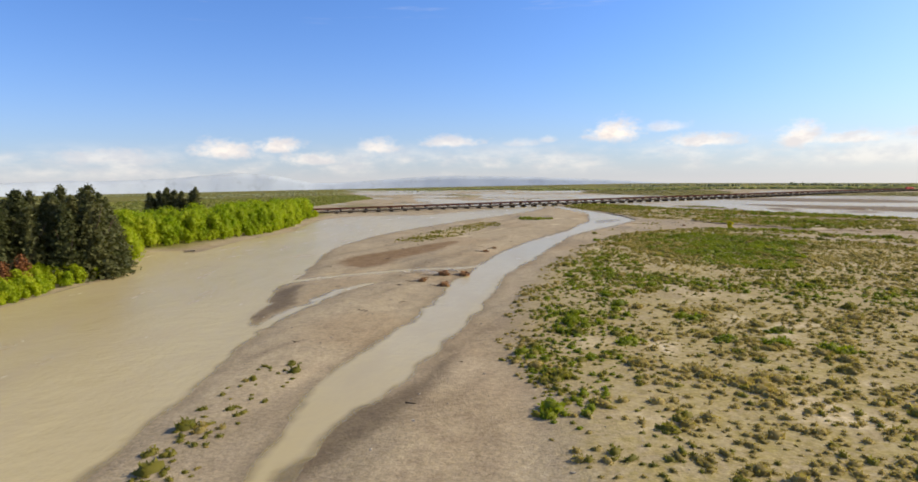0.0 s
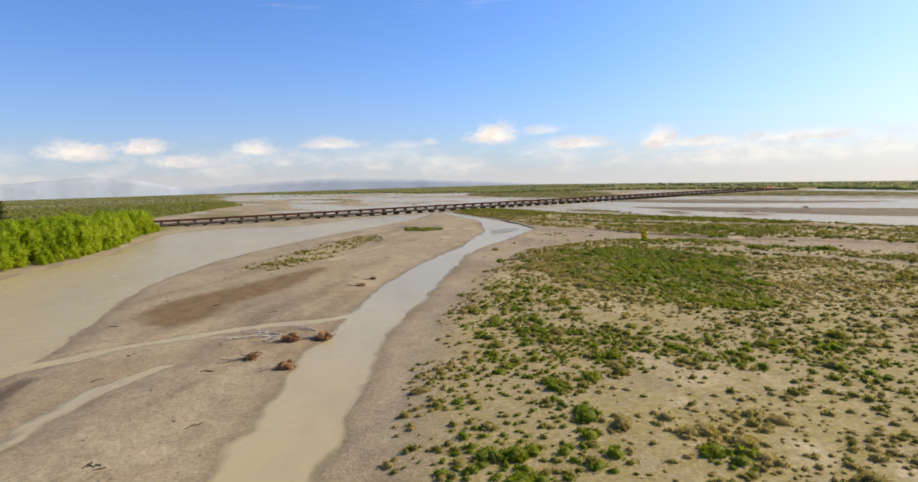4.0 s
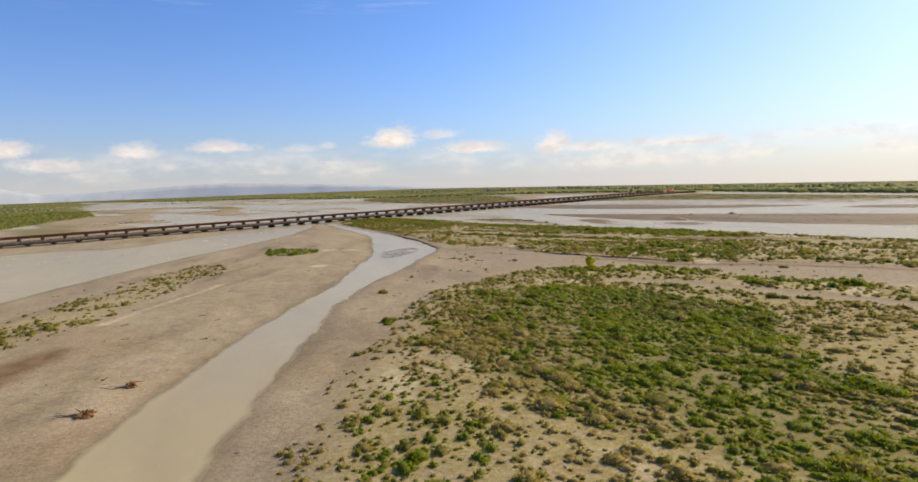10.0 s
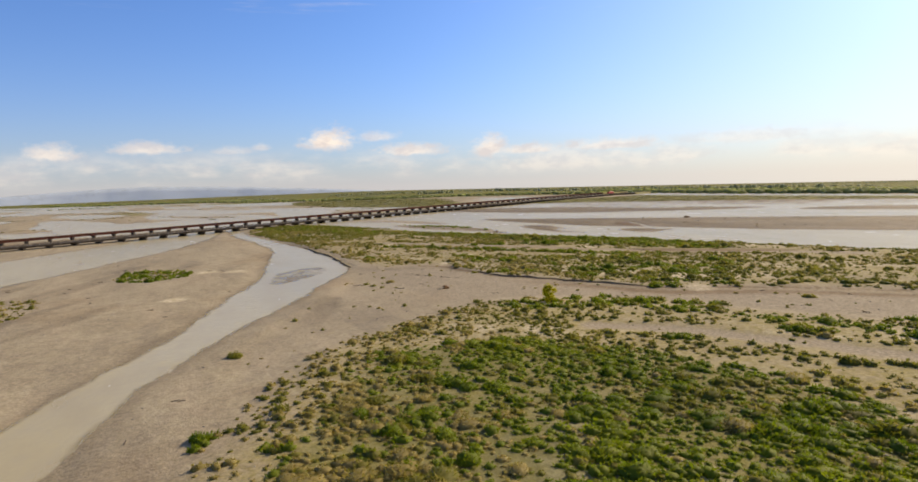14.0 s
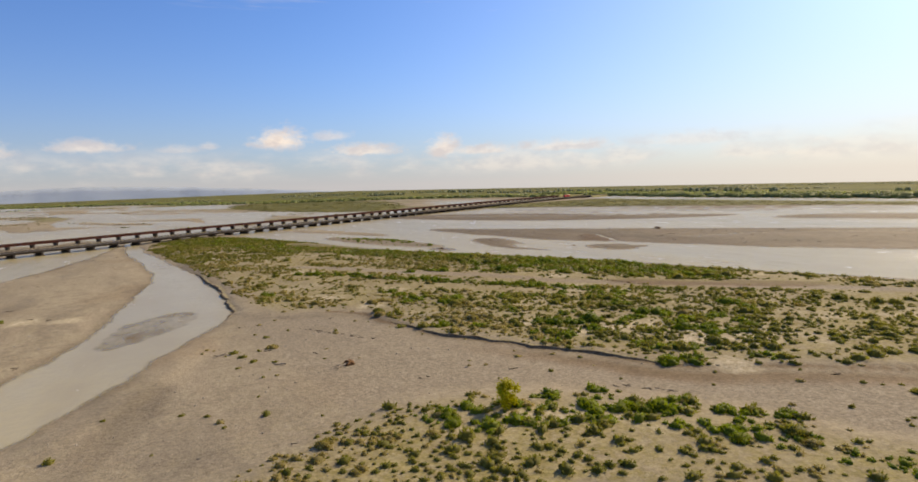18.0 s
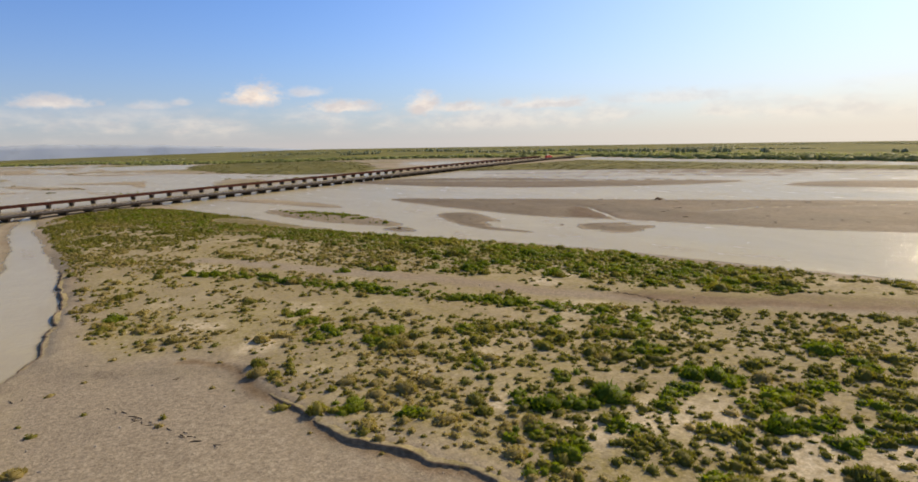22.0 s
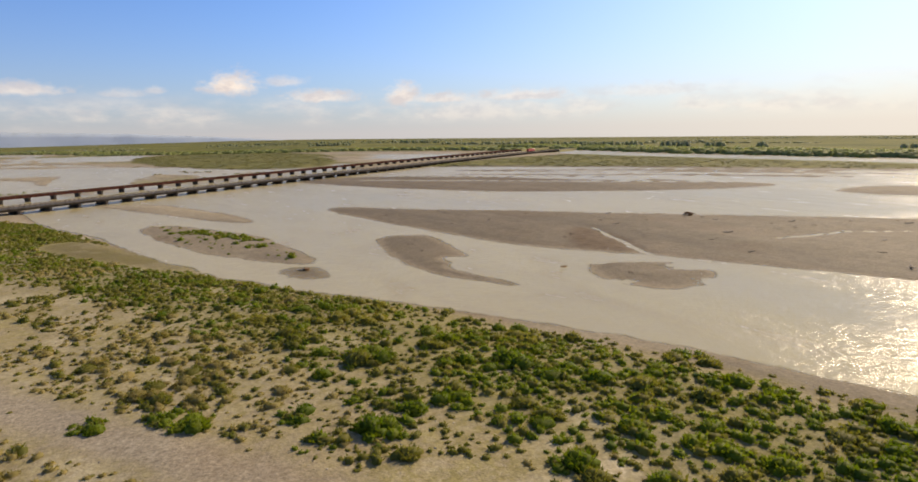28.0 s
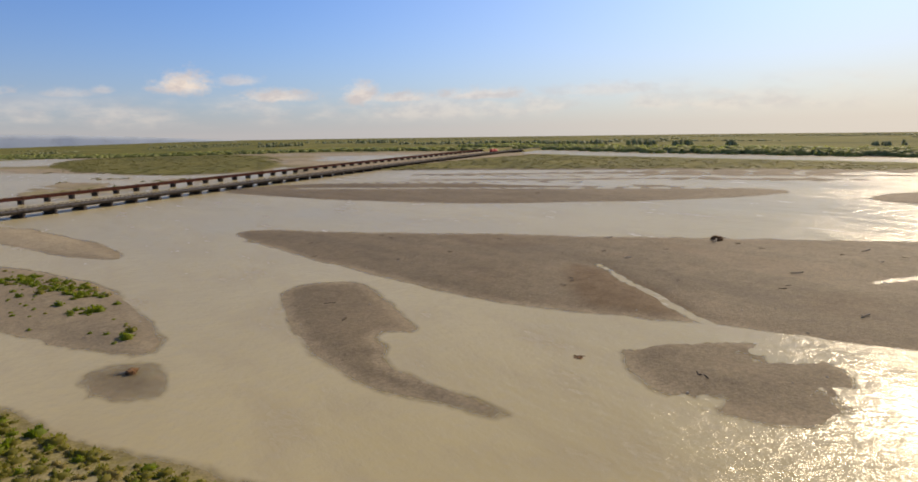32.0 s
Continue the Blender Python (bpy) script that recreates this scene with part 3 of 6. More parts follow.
RIDGE_STRIP = [(133, 402), (147, 386), (156, 368), (164, 354), (171, 343), (177, 333), (184, 320)]
BARE_STRIP = [(138, 420), (148, 405), (160, 385), (170, 368), (178, 355), (184, 342), (190, 329), (205, 310), (235, 272)]
LOW_STRIP = [(141, 372), (153, 354), (162, 341), (172, 331)]
SAND_PATCH = [(193, 329), (200, 327), (207, 319), (218, 307), (229, 296), (236, 284), (222, 286), (208, 302), (196, 314)]
BROWN_SILT = [(-30, 166), (-38, 180), (-34, 198), (-20, 216), (-5, 242), (1, 240), (-1, 226), (-4, 213), (-10, 200), (-19, 186), (-20, 170)]
BAR_SHRUBS = [(-29, 240), (-21, 270), (-6, 310), (8, 348), (18, 330), (12, 300), (1, 265), (-14, 236)]
LOW_BAR_SHRUBS = [(-27, 40), (-28, 56), (-27, 72), (-23, 84), (-20, 74), (-22, 56), (-22, 40)]
FAR_FLAT = [(470, 775), (568, 812), (700, 820), (690, 700), (684, 490), (700, 200), (660, 100), (640, 250), (596, 458), (524, 604), (462, 716), (400, 790)]
UP_ISLAND = [(238, 1110), (300, 1500), (500, 1500), (520, 1150), (396, 850), (312, 844)]


def trend(x, y):
    """The plain falls gently away downstream, far to the north-east."""
    p = 0.985 * x - 0.174 * y - 560.0
    soft = 70.0
    return -0.020 * soft * np.logaddexp(0.0, np.clip(p / soft, -40, 400))


def survey(x, y):
    """Height and surface zones of the ground at arrays x, y."""
    wob = 1.0 + np.clip((np.hypot(x - 120, y - 300) - 350) / 250, 0, 6)
    wx = x + vnoise(x, y, 17, 3, 3) * 1.5 * wob + vnoise(x, y, 3.6, 13, 2) * 0.7
    wy = y + vnoise(x, y, 17, 9, 3) * 1.5 * wob + vnoise(x, y, 3.6, 19, 2) * 0.7
    s = (x - BRIDGE.x) * BU.x + (y - BRIDGE.y) * BU.y
    v = (x - BRIDGE.x) * BN.x + (y - BRIDGE.y) * BN.y
    water = np.maximum(inside(SOUTH_CHANNEL, wx, wy), inside(MIDDLE_CHANNEL, wx, wy))
    water = np.maximum(water, 2.2 * along(CREEK, wx, wy, 1.9))
    streak = vnoise(s + vnoise(x, y, 90, 33, 2) * 14, v * 0.16, 24, 35, 3)
    pool = np.minimum(inside(UPSTREAM_POOL, wx, wy), np.where(v > 62, (0.02 - streak) * 45, 60))
    north = np.maximum(inside(NORTH_RIVER, wx, wy), pool)
    for bar in BARS.values():
        hole = -inside(bar, wx, wy)
        if bar is BARS["shallow_bar"]:
            hole = hole + np.clip(vnoise(x * 0.6 + y, (x - y) * 0.35, 3.5, 17, 3) * 8 + (x - 261) * 0.22, 0, 7)
        if bar is BARS["shoal"]:
            hole = np.maximum(hole, 0.15)
        north = np.minimum(north, hole)
        if bar is BARS["silt_shoal"]:
            water = np.minimum(water, np.maximum(hole, 0.55))
    water = np.maximum(water, 1.3 * along(TONGUE, wx, wy, 1.5))
    north = np.maximum(north, 2.5 * np.maximum(along(BAR_CREEK, wx, wy, 0.9), along(BAR_CREEK_2, wx, wy, 1.0)))
    for line, half in THIN_BARS:
        north = np.minimum(north, -along(line, wx, wy, half))
    for line, half in FAR_THREADS:
        north = np.maximum(north, 1.5 * along(line, wx, wy, half))
    # thin threads of water over the bars far out
    thread = vnoise(wx * 0.5 + wy * 0.28, wx * 0.03 - wy * 0.05, 14, 21, 3)
    out_there = np.clip((s - 190) / 60, 0, 1) * np.clip((620 - s) / 40, 0, 1) * (v < -20) * (v > -330)
    north = np.where((out_there > 0.4) & (inside(BARS["far_bar"], x, y) > 4), np.maximum(north, (thread - 0.16) * 22), north)
    across, down = 0.87 * x + 0.5 * y, 0.5 * x - 0.87 * y
    reef = vnoise(across + vnoise(x, y, 60, 143, 2) * 8, down * 0.10, 11, 141, 3)
    north = np.where((s > 235) & (v < -15) & (v > -360) & (north > 2), np.minimum(north, (0.30 - reef) * 26), north)
    water = np.maximum(water, north)
    water = np.maximum(water, along(FAR_CHANNEL, wx, wy, 33.0))
    # the braided bed upstream of the bridges
    up = np.clip((v - 40) / 60, 0, 1)
    corridor = np.minimum(s + 330 - 0.25 * v - 0.33 * np.clip(v - 164, 0, 340), 640 - 0.05 * v - s)
    ca, sa = 0.93, 0.37
    bx, by = x * ca + y * sa, -x * sa + y * ca
    braid = vnoise(bx + vnoise(x, y, 240, 5, 2) * 90, by * 0.28, 62, 31, 4)
    braid_d = np.where(corridor > 0, (braid + 0.02) * 60, -60)
    flat_up = inside(UP_ISLAND, wx, wy) + vnoise(x * 0.5, y, 62, 87, 3) * 22 - 3
    braid_d = np.minimum(braid_d, -flat_up)
    water = np.where(up > 0, np.maximum(water, np.clip(braid_d, -60, 60) * up - 20 * (1 - up)), water)
    d = -water                                                    # metres from the water's edge, on land
    rise = np.where(d > 0, np.minimum(0.055 * d, 0.30) + np.minimum(np.maximum(d - 6, 0) * 0.018, 0.32), np.maximum(np.where(d > -4, 0.045 * d, -0.18 + 0.12 * (d + 4)), -0.8))
    z = WATER_Z + rise
    island, shrubs = inside(ISLAND, wx, wy), inside(SHRUBLAND, wx, wy)
    wash = np.maximum(inside(DRY_WASH, wx, wy), along(WASH_2, wx, wy, 3.6))
    land = np.clip(d / 8, 0, 1)
    z = z + land * ((0.31 + 0.18 * vnoise(x, y, 7, 43, 2) - 0.12 * np.clip((285 - y) / 20, 0, 1)) * np.clip((island - 0.15) / np.where(y > 334, 9.0, 0.7), 0, 1) + 0.35 * np.clip((shrubs + 1) / 5, 0, 1))
    z = z - land * 0.22 * np.clip((wash + 0.5) / 2.5, 0, 1)
    z = z + land * (0.10 * vnoise(x, y, 9, 41, 3) + 0.20 * vnoise(x, y, 45, 47, 2)) + 0.012 * vnoise(x, y, 2.5, 51, 2)
    # the undercut outer bank of the middle channel's bend
    bend = np.exp(-((x - 107) / 9.0) ** 2) * np.clip((y - 345) / 15, 0, 1) * np.clip((485 - y) / 25, 0, 1) * (x > 98)
    z = z + 0.55 * bend * np.clip((d - 0.2) / 1.0, 0, 1)
    # banks: raised land behind the willows, and the northern terrace
    south = np.where(v < 0, np.clip((-100 - x) / 12, 0, 1) * np.clip(-water / 4, 0, 1), np.clip(-corridor / 40, 0, 1) * (s < 0))
    fx = np.interp(y, [-200, 200, 490, 720, 900, 1100], [766, 756, 743, 745, 781, 821])
    north_bank = np.where(v < 40, np.clip((x - fx) / 12, 0, 1), np.clip(-corridor / 40, 0, 1) * (s > 0))
    z = z + 1.2 * np.clip(south + north_bank, 0, 1)
    # zones
    patch = vnoise(x, y, 13, 61, 3)
    veg = np.clip(np.maximum(shrubs / 9, (island - 1) / 5), 0, 1) * (0.80 + 0.5 * patch)
    veg = veg * (1 - np.clip(wash / 2, 0, 1)) * (1 - np.clip(along(BARE_STRIP, wx, wy, 4.5) / 3, 0, 1))
    veg = np.where(island > 0, 0.88 * veg, veg)
    veg = np.maximum(veg, 0.7 * np.clip(np.maximum(inside(GREEN_PATCH, wx, wy), inside(GREEN_STRIP, wx, wy)) / 3, 0, 1))
    veg = np.maximum(veg, np.clip(inside(DRY_FIELD, wx, wy) / 4 + 0.6, 0, 1) * 0.95)
    veg = np.maximum(veg, 0.45 * np.clip(inside(BAR_SHRUBS, wx, wy) / 5, 0, 1))
    damp_dark = 0.42 * np.clip(1 - (z - WATER_Z - 0.02) / (0.09 + 0.09 * np.clip(vnoise(x, y, 26, 57, 2) * 2, -0.3, 1)), 0, 1) * (d > -3)
    damp_dark = np.maximum(damp_dark, 0.2 * np.clip(inside(DAMP_EDGE, wx, wy) / 1.5 + 0.5, 0, 1))
    damp_dark = np.maximum(damp_dark, np.clip(inside(DELTA, wx, wy) / 1.2 + 0.3, 0, 1))
    damp_dark = np.maximum(damp_dark, 0.6 * np.clip(inside(DAMP_BAND, wx, wy) / 5, 0, 1) * (0.5 + 0.6 * vnoise(x + y * 0.4, y * 0.3, 4, 23, 3)))
    damp_dark = np.maximum(damp_dark, 0.5 * np.clip(inside(BARE_TONGUE, wx, wy) / 3, 0, 1))
    shore = np.clip((d + 1) / 2, 0, 1) * np.clip((9 - d) / 3, 0, 1) * (island > -14) * np.clip((x - 205) / 12, 0, 1) * np.clip((380 - y) / 25, 0, 1)
    damp_dark = np.maximum(damp_dark, 0.7 * shore)
    stripe = vnoise(0.91 * x - 0.42 * y, (0.42 * x + 0.91 * y) * 0.14, 6, 151, 3)
    damp_dark = np.maximum(damp_dark, 0.42 * np.clip((stripe - 0.22) * 4, 0, 1) * (x < 100 - 0.1 * (430 - y)) * (shrubs < -2) * (y < 440))
    rif = inside(RIFFLE, x, y)
    damp_dark = np.maximum(damp_dark, np.clip(rif / 2.2 + 0.35 + 0.5 * vnoise(x + y * 0.5, y * 0.5, 3.0, 29, 3), 0, 1) * (rif > -2.5))
    silt_damp = np.clip(inside(BROWN_SILT, wx, wy) / 4 + 0.25 + 0.35 * vnoise(x * 1.2 + y * 0.5, y * 0.25, 6, 39, 3), 0, 1)
    damp_dark = np.maximum(damp_dark, 0.40 * silt_damp)
    damp_dark = np.maximum(damp_dark, 0.5 * np.clip(inside(SAND_PATCH, wx, wy) / 2.5, 0, 1))
    bars_dark = np.maximum(np.maximum(inside(BARS["main_bar"], wx, wy), inside(BARS["shoal"], wx, wy)), np.maximum(inside(BARS["hook"], wx, wy), inside(BARS["shallow_bar"], wx, wy)))
    damp_dark = np.maximum(damp_dark, 0.45 * np.clip(inside(BARS["islet"], wx, wy) / 2, 0, 1))
    far_dark = np.maximum(inside(BARS["far_bar"], wx, wy), inside(BARS["side_bar"], wx, wy))
    for line, half in THIN_BARS:
        far_dark = np.maximum(far_dark, along(line, wx, wy, half))
    far_dark = np.where((s > 235) & (v < -15) & (v > -360) & (north > -12), np.maximum(far_dark, -north), far_dark)
    damp_dark = np.maximum(damp_dark, 0.85 * np.clip(np.maximum(bars_dark, far_dark) / 2, 0, 1))
    sand = np.maximum(np.maximum(np.maximum(silt_damp, 0.9 * np.clip(inside(MUD_TONGUE, wx, wy) / 4, 0, 1)), 0.8 * np.clip(inside(BARE_TONGUE, wx, wy) / 3, 0, 1)), 0.9 * np.clip(inside(SAND_PATCH, wx, wy) / 2.5, 0, 1))
    sand = np.maximum(sand, np.clip(vnoise(x, y, 30, 71, 3) * 1.2 - 0.30, 0, 0.28))
    sand = np.maximum(sand, 0.9 * np.clip(inside(BARS["silt_shoal"], wx, wy) / 2 + 0.4, 0, 1))
    # cut bank's shade put in as dark brown colour; damp trough along its foot
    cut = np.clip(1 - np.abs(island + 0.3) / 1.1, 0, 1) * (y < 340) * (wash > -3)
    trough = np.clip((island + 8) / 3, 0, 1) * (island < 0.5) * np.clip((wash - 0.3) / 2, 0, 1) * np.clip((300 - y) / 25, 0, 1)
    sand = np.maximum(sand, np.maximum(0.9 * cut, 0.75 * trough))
    damp_dark = np.maximum(damp_dark, np.maximum(0.4 * cut, 0.40 * trough))
    grass = np.clip(south + north_bank, 0, 1)
    grass = np.maximum(grass, np.clip(inside(FAR_FLAT, wx, wy) / 5, 0, 1) * 0.9)
    grass = np.maximum(grass, np.clip(flat_up / 6, 0, 1) * 0.9)
    grass = np.maximum(grass, np.maximum(0.58 * np.clip(inside(GREEN_PATCH, wx, wy) / 5, 0, 1), 0.36 * np.clip(inside(GREEN_STRIP, wx, wy) / 5, 0, 1)))
    tufts = np.clip((vnoise(bx, by * 0.35, 75, 81, 3) - 0.22) * 5, 0, 0.9) * up * np.clip(d / 6, 0, 1)
    far = np.clip((v - 500) / 700, 0, 1)
    grass = np.maximum(grass, np.clip(tufts * (0.6 + far), 0, 1))
    grass = np.where(v > 1000, np.maximum(grass, np.clip((v - 1150) / 600 + vnoise(bx, by, 260, 85, 2) * 0.5, 0, 1)), grass)
    return z + trend(x, y), np.stack([np.clip(veg, 0, 1), np.clip(damp_dark, 0, 1), np.clip(sand, 0, 1), np.clip(grass, 0, 1)], -1), water, np.maximum(shrubs, island)


def graded(lo, hi, step, far_lo, far_hi, grow=1.05):
    mid = list(np.arange(lo, hi, step))
    a, b, sa, sb = [lo], [mid[-1]], step, step
    while a[-1] > far_lo:
        sa *= grow
        a.append(a[-1] - sa)
    while b[-1] < far_hi:
        sb *= grow
        b.append(b[-1] + sb)
    return np.array(a[:0:-1] + mid + b[1:])


def finer(a, lo, hi):
    """Halves the steps between lo and hi."""
    m = (a[:-1] + a[1:]) / 2
    return np.sort(np.concatenate([a, m[(m > lo) & (m < hi)]]))


GX = finer(graded(-50, 296, 1.4, -4900, 4900, 1.043), 112, 172)
GY = finer(graded(28, 560, 1.4, -2500, 4950, 1.043), 255, 345)


def grid_faces(nx, ny):
    i = np.arange((nx - 1) * (ny - 1))
    a = i // (nx - 1) * nx + i % (nx - 1)
    return np.stack([a, a + 1, a + 1 + nx, a + nx], -1)


CREEK_MOUTH = [(-34, 98), (-40, 130), (-30, 150), (-24, 146), (-28, 120)]
DROWNED = [(258, 520, 8, 16), (206, 435, 4, 6)]
PALE_SAND = [(128, 355, 5), (134, 340, 4), (153, 291, 4), (166, 284, 7), (160, 289, 4), (185, 305, 5), (175, 270, 7), (165, 277, 5), (158, 262, 4), (193, 342, 4), (150, 302, 3), (205, 352, 4), (199, 344, 3), (64, 375, 4), (72, 372, 4), (53, 326, 3)]
PALE_STREAK = [(1, 258), (8, 273), (17, 288), (22, 300)]


def bleaching(x, y, zone, water):
    """Pale drifted sand (towards 1) and coarse grey shingle (towards -1)."""
    out = np.zeros(x.shape)
    for cx, cy, r in PALE_SAND:
        out = np.maximum(out, np.clip(1.3 - np.hypot(x - cx, y - cy) / r + 0.7 * vnoise(x + 0.6 * y, y - 0.6 * x, 5, 121, 3), 0, 1))
    out = np.maximum(out, zone[:, 0] * np.clip(vnoise(x, y, 9, 123, 3) * 2.6 - 0.55, 0, 0.75))
    out = np.maximum(out, np.clip(along(PALE_STREAK, x, y, 1.6) + 0.5 * vnoise(x, y, 3, 125, 2), 0, 1))
    grey = np.clip(np.maximum(along(BARE_STRIP, x, y, 4.5) / 3, np.maximum(np.where(x > 104, 0.9, 0.4) * np.clip(inside(DRY_WASH, x, y) / 5, 0, 1), along(WASH_2, x, y, 4.5) / 3)), 0, 0.9)
    grey = np.maximum(grey, np.clip(vnoise(x, y, 24, 127, 3) * 2.2 - 0.6, 0, 0.6) * (x > 95) * (zone[:, 0] > 0.05))
    return np.clip(np.where(out > 0.15, out, -grey), -1, 1) * (water < 0.5)


def build_ground():
    xx, yy = np.meshgrid(GX, GY)
    x, y = xx.ravel(), yy.ravel()
    z, zone, water, _ = survey(x, y)
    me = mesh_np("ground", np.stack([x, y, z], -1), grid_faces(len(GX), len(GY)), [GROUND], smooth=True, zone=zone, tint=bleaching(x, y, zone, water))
    tagged(new("ground", me), "pale grey river gravel with silt, damp bars and scrubby flats", "ground", kind="structure")
    # the water: one level sheet wherever the bed lies below it or nearly so
    depth = (WATER_Z + trend(x, y) - z).reshape(len(GY), len(GX))
    a, b = np.meshgrid(GX, GY)
    ny, nx = a.shape
    f = grid_faces(nx, ny)
    flat = depth.ravel()
    f = f[flat[f].max(axis=1) > -0.35]
    used, f = np.unique(f, return_inverse=True)
    f = f.reshape(-1, 4)
    a, b = a.ravel()[used], b.ravel()[used]
    far = np.hypot(a - 120, b - 300) > 520
    deep = np.where(far, 1.0, np.clip(flat[used], 0, 1))
    # riffles and drowned shoals, where the stony bed shows through
    shallow = np.clip(inside(RIFFLE, a, b) / 3 + 0.3 + 0.8 * vnoise(a + b * 0.3, b * 0.4, 3.0, 29, 3), 0, 1) * (inside(RIFFLE, a, b) > -2)
    for sx, sy, rx, ry in DROWNED:
        q = 1.15 - np.hypot((a - sx) / rx, (b - sy) / ry) + 0.45 * vnoise(a, b, 4.0, 37, 3)
        shallow = np.maximum(shallow, np.clip(q * 1.6, 0, 1))
    deep = np.where(shallow > 0, np.minimum(deep, 0.13 * (1 - shallow)), deep)
    still = np.clip(np.maximum(inside(MIDDLE_CHANNEL, a, b), inside(CREEK_MOUTH, a, b)) / 3 + 0.3, 0, 1)
    me = mesh_np("water", np.stack([a, b, WATER_Z + trend(a, b)], -1), f, [WATER], smooth=True, tint=deep, zone=np.repeat(still[:, None], 4, 1))
    tagged(new("water", me), "milky grey-brown silty braided river water", "water", kind="structure")


build_ground()


def height(x, y):
    z, zone, water, _ = survey(np.atleast_1d(np.asarray(x, float)), np.atleast_1d(np.asarray(y, float)))
    return z


# ---- distant ranges ----


def range_ridge(name, label, radius, az0, az1, tops, mat, seed):
    """A long hazy ridge on an arc; tops: (azimuth, elevation in degrees)."""
    n = 260
    az = np.linspace(az0, az1, n)
    e = np.interp(az, [p[0] for p in tops], [p[1] for p in tops])
    e = e + (vnoise(az * 10, az * 0, 22, seed, 4) * 0.10 + vnoise(az * 10, az * 0, 5, seed + 3, 3) * 0.03) * np.clip(e, 0, 1)
    r = np.radians(az)
    rows = []
    for f, dr in ((0.0, -140), (0.35, -90), (0.75, -40), (1.0, 0), (0.5, 90), (0.0, 200)):
        rr = radius + dr + 15 * vnoise(az * 10, az * 0 + f * 50, 16, seed + 7, 3)
        zz = 22 + (np.tan(np.radians(e)) * radius) * f - (1 - f) * 60
        rows.append(np.stack([np.sin(r) * rr, np.cos(r) * rr, zz], -1))
    me = mesh_np(name, np.concatenate(rows), grid_faces(n, len(rows)), [mat], smooth=True)
    return tagged(new(name, me), label, "mountains", kind="structure")


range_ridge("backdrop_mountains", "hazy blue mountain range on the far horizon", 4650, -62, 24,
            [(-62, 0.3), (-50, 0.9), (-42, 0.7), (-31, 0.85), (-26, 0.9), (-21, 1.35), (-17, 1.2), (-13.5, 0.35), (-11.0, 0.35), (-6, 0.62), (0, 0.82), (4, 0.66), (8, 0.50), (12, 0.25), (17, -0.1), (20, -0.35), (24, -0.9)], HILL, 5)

# ---- plants ----


def dome(r, squash, seed, sub=1):
    """A small lumpy dome, open below: verts and triangles. sub: 1 coarse, 2 finer."""
    g = np.random.default_rng(seed)
    k, rings = (6, 2) if sub == 1 else (9, 3)
    off = g.uniform(0, 6.283, 4)
    v, f = [], []
    for i in range(rings):
        e = -0.25 + (math.pi / 2 + 0.25) * i / rings
        a = np.linspace(0, 6.283, k, endpoint=False) + 0.35 * i
        lump = 1 + 0.16 * np.sin(2 * a + off[0]) + 0.13 * np.sin(3 * a + off[1] + 2 * e) + 0.10 * g.uniform(-1, 1, k)
        v.append(np.stack([np.cos(a) * math.cos(e) * lump, np.sin(a) * math.cos(e) * lump, np.full(k, math.sin(e)) * lump], -1))
    v.append(np.array([[0.06 * math.sin(off[2]), 0.06 * math.cos(off[2]), 1.0]]))
    for i in range(rings - 1):
        for q in range(k):
            a, b, c, d = i * k + q, i * k + (q + 1) % k, (i + 1) * k + (q + 1) % k, (i + 1) * k + q
            f += [(a, b, c), (a, c, d)]
    top = rings * k
    f += [((rings - 1) * k + q, (rings - 1) * k + (q + 1) % k, top) for q in range(k)]
    v = np.concatenate(v) * r
    v[:, 2] *= squash
    return v, np.array(f)


def sprigs(centres, normals, size, seed, spread=0.6, lift=0.55):
    """A leaf triangle at each centre, turned roughly along its normal."""
    g = np.random.default_rng(seed)
    n = len(centres)
    d = normals * 0.6 + np.array([0.0, 0.0, lift]) + g.normal(0, spread, (n, 3))
    d /= np.linalg.norm(d, axis=1)[:, None] + 1e-9
    a = np.cross(d, g.normal(0, 1, (n, 3)))
    a /= np.linalg.norm(a, axis=1)[:, None] + 1e-9
    b = np.cross(d, a)
    s = (size * g.uniform(0.6, 1.4, n))[:, None]
    v = np.stack([centres + a * s, centres - a * s * 0.5 + b * s * 0.8, centres - a * s * 0.5 - b * s * 0.8], 1).reshape(-1, 3)
    return v, np.arange(3 * n).reshape(-1, 3)


def blades(centres, normals, length, width, seed, lift=0.5):
    """A thin upright shoot at each centre, fanning out along its normal."""
    g = np.random.default_rng(seed)
    n = len(centres)
    d = normals * 0.75 + np.array([0.0, 0.0, lift]) + g.normal(0, 0.28, (n, 3))
    d /= np.linalg.norm(d, axis=1)[:, None] + 1e-9
    a = np.cross(d, g.normal(0, 1, (n, 3)))
    a /= np.linalg.norm(a, axis=1)[:, None] + 1e-9
    L = (length * g.uniform(0.5, 1.35, n))[:, None]
    w = (width * g.uniform(0.7, 1.3, n))[:, None]
    v = np.stack([centres - a * w, centres + a * w, centres + d * L], 1).reshape(-1, 3)
    return v, np.arange(3 * n).reshape(-1, 3)


def joined(pieces):
    vs, fs, base = [], [], 0
    for v, f in pieces:
        vs.append(v)
        fs.append(f + base)
        base += len(v)
    return np.concatenate(vs), np.concatenate(fs)


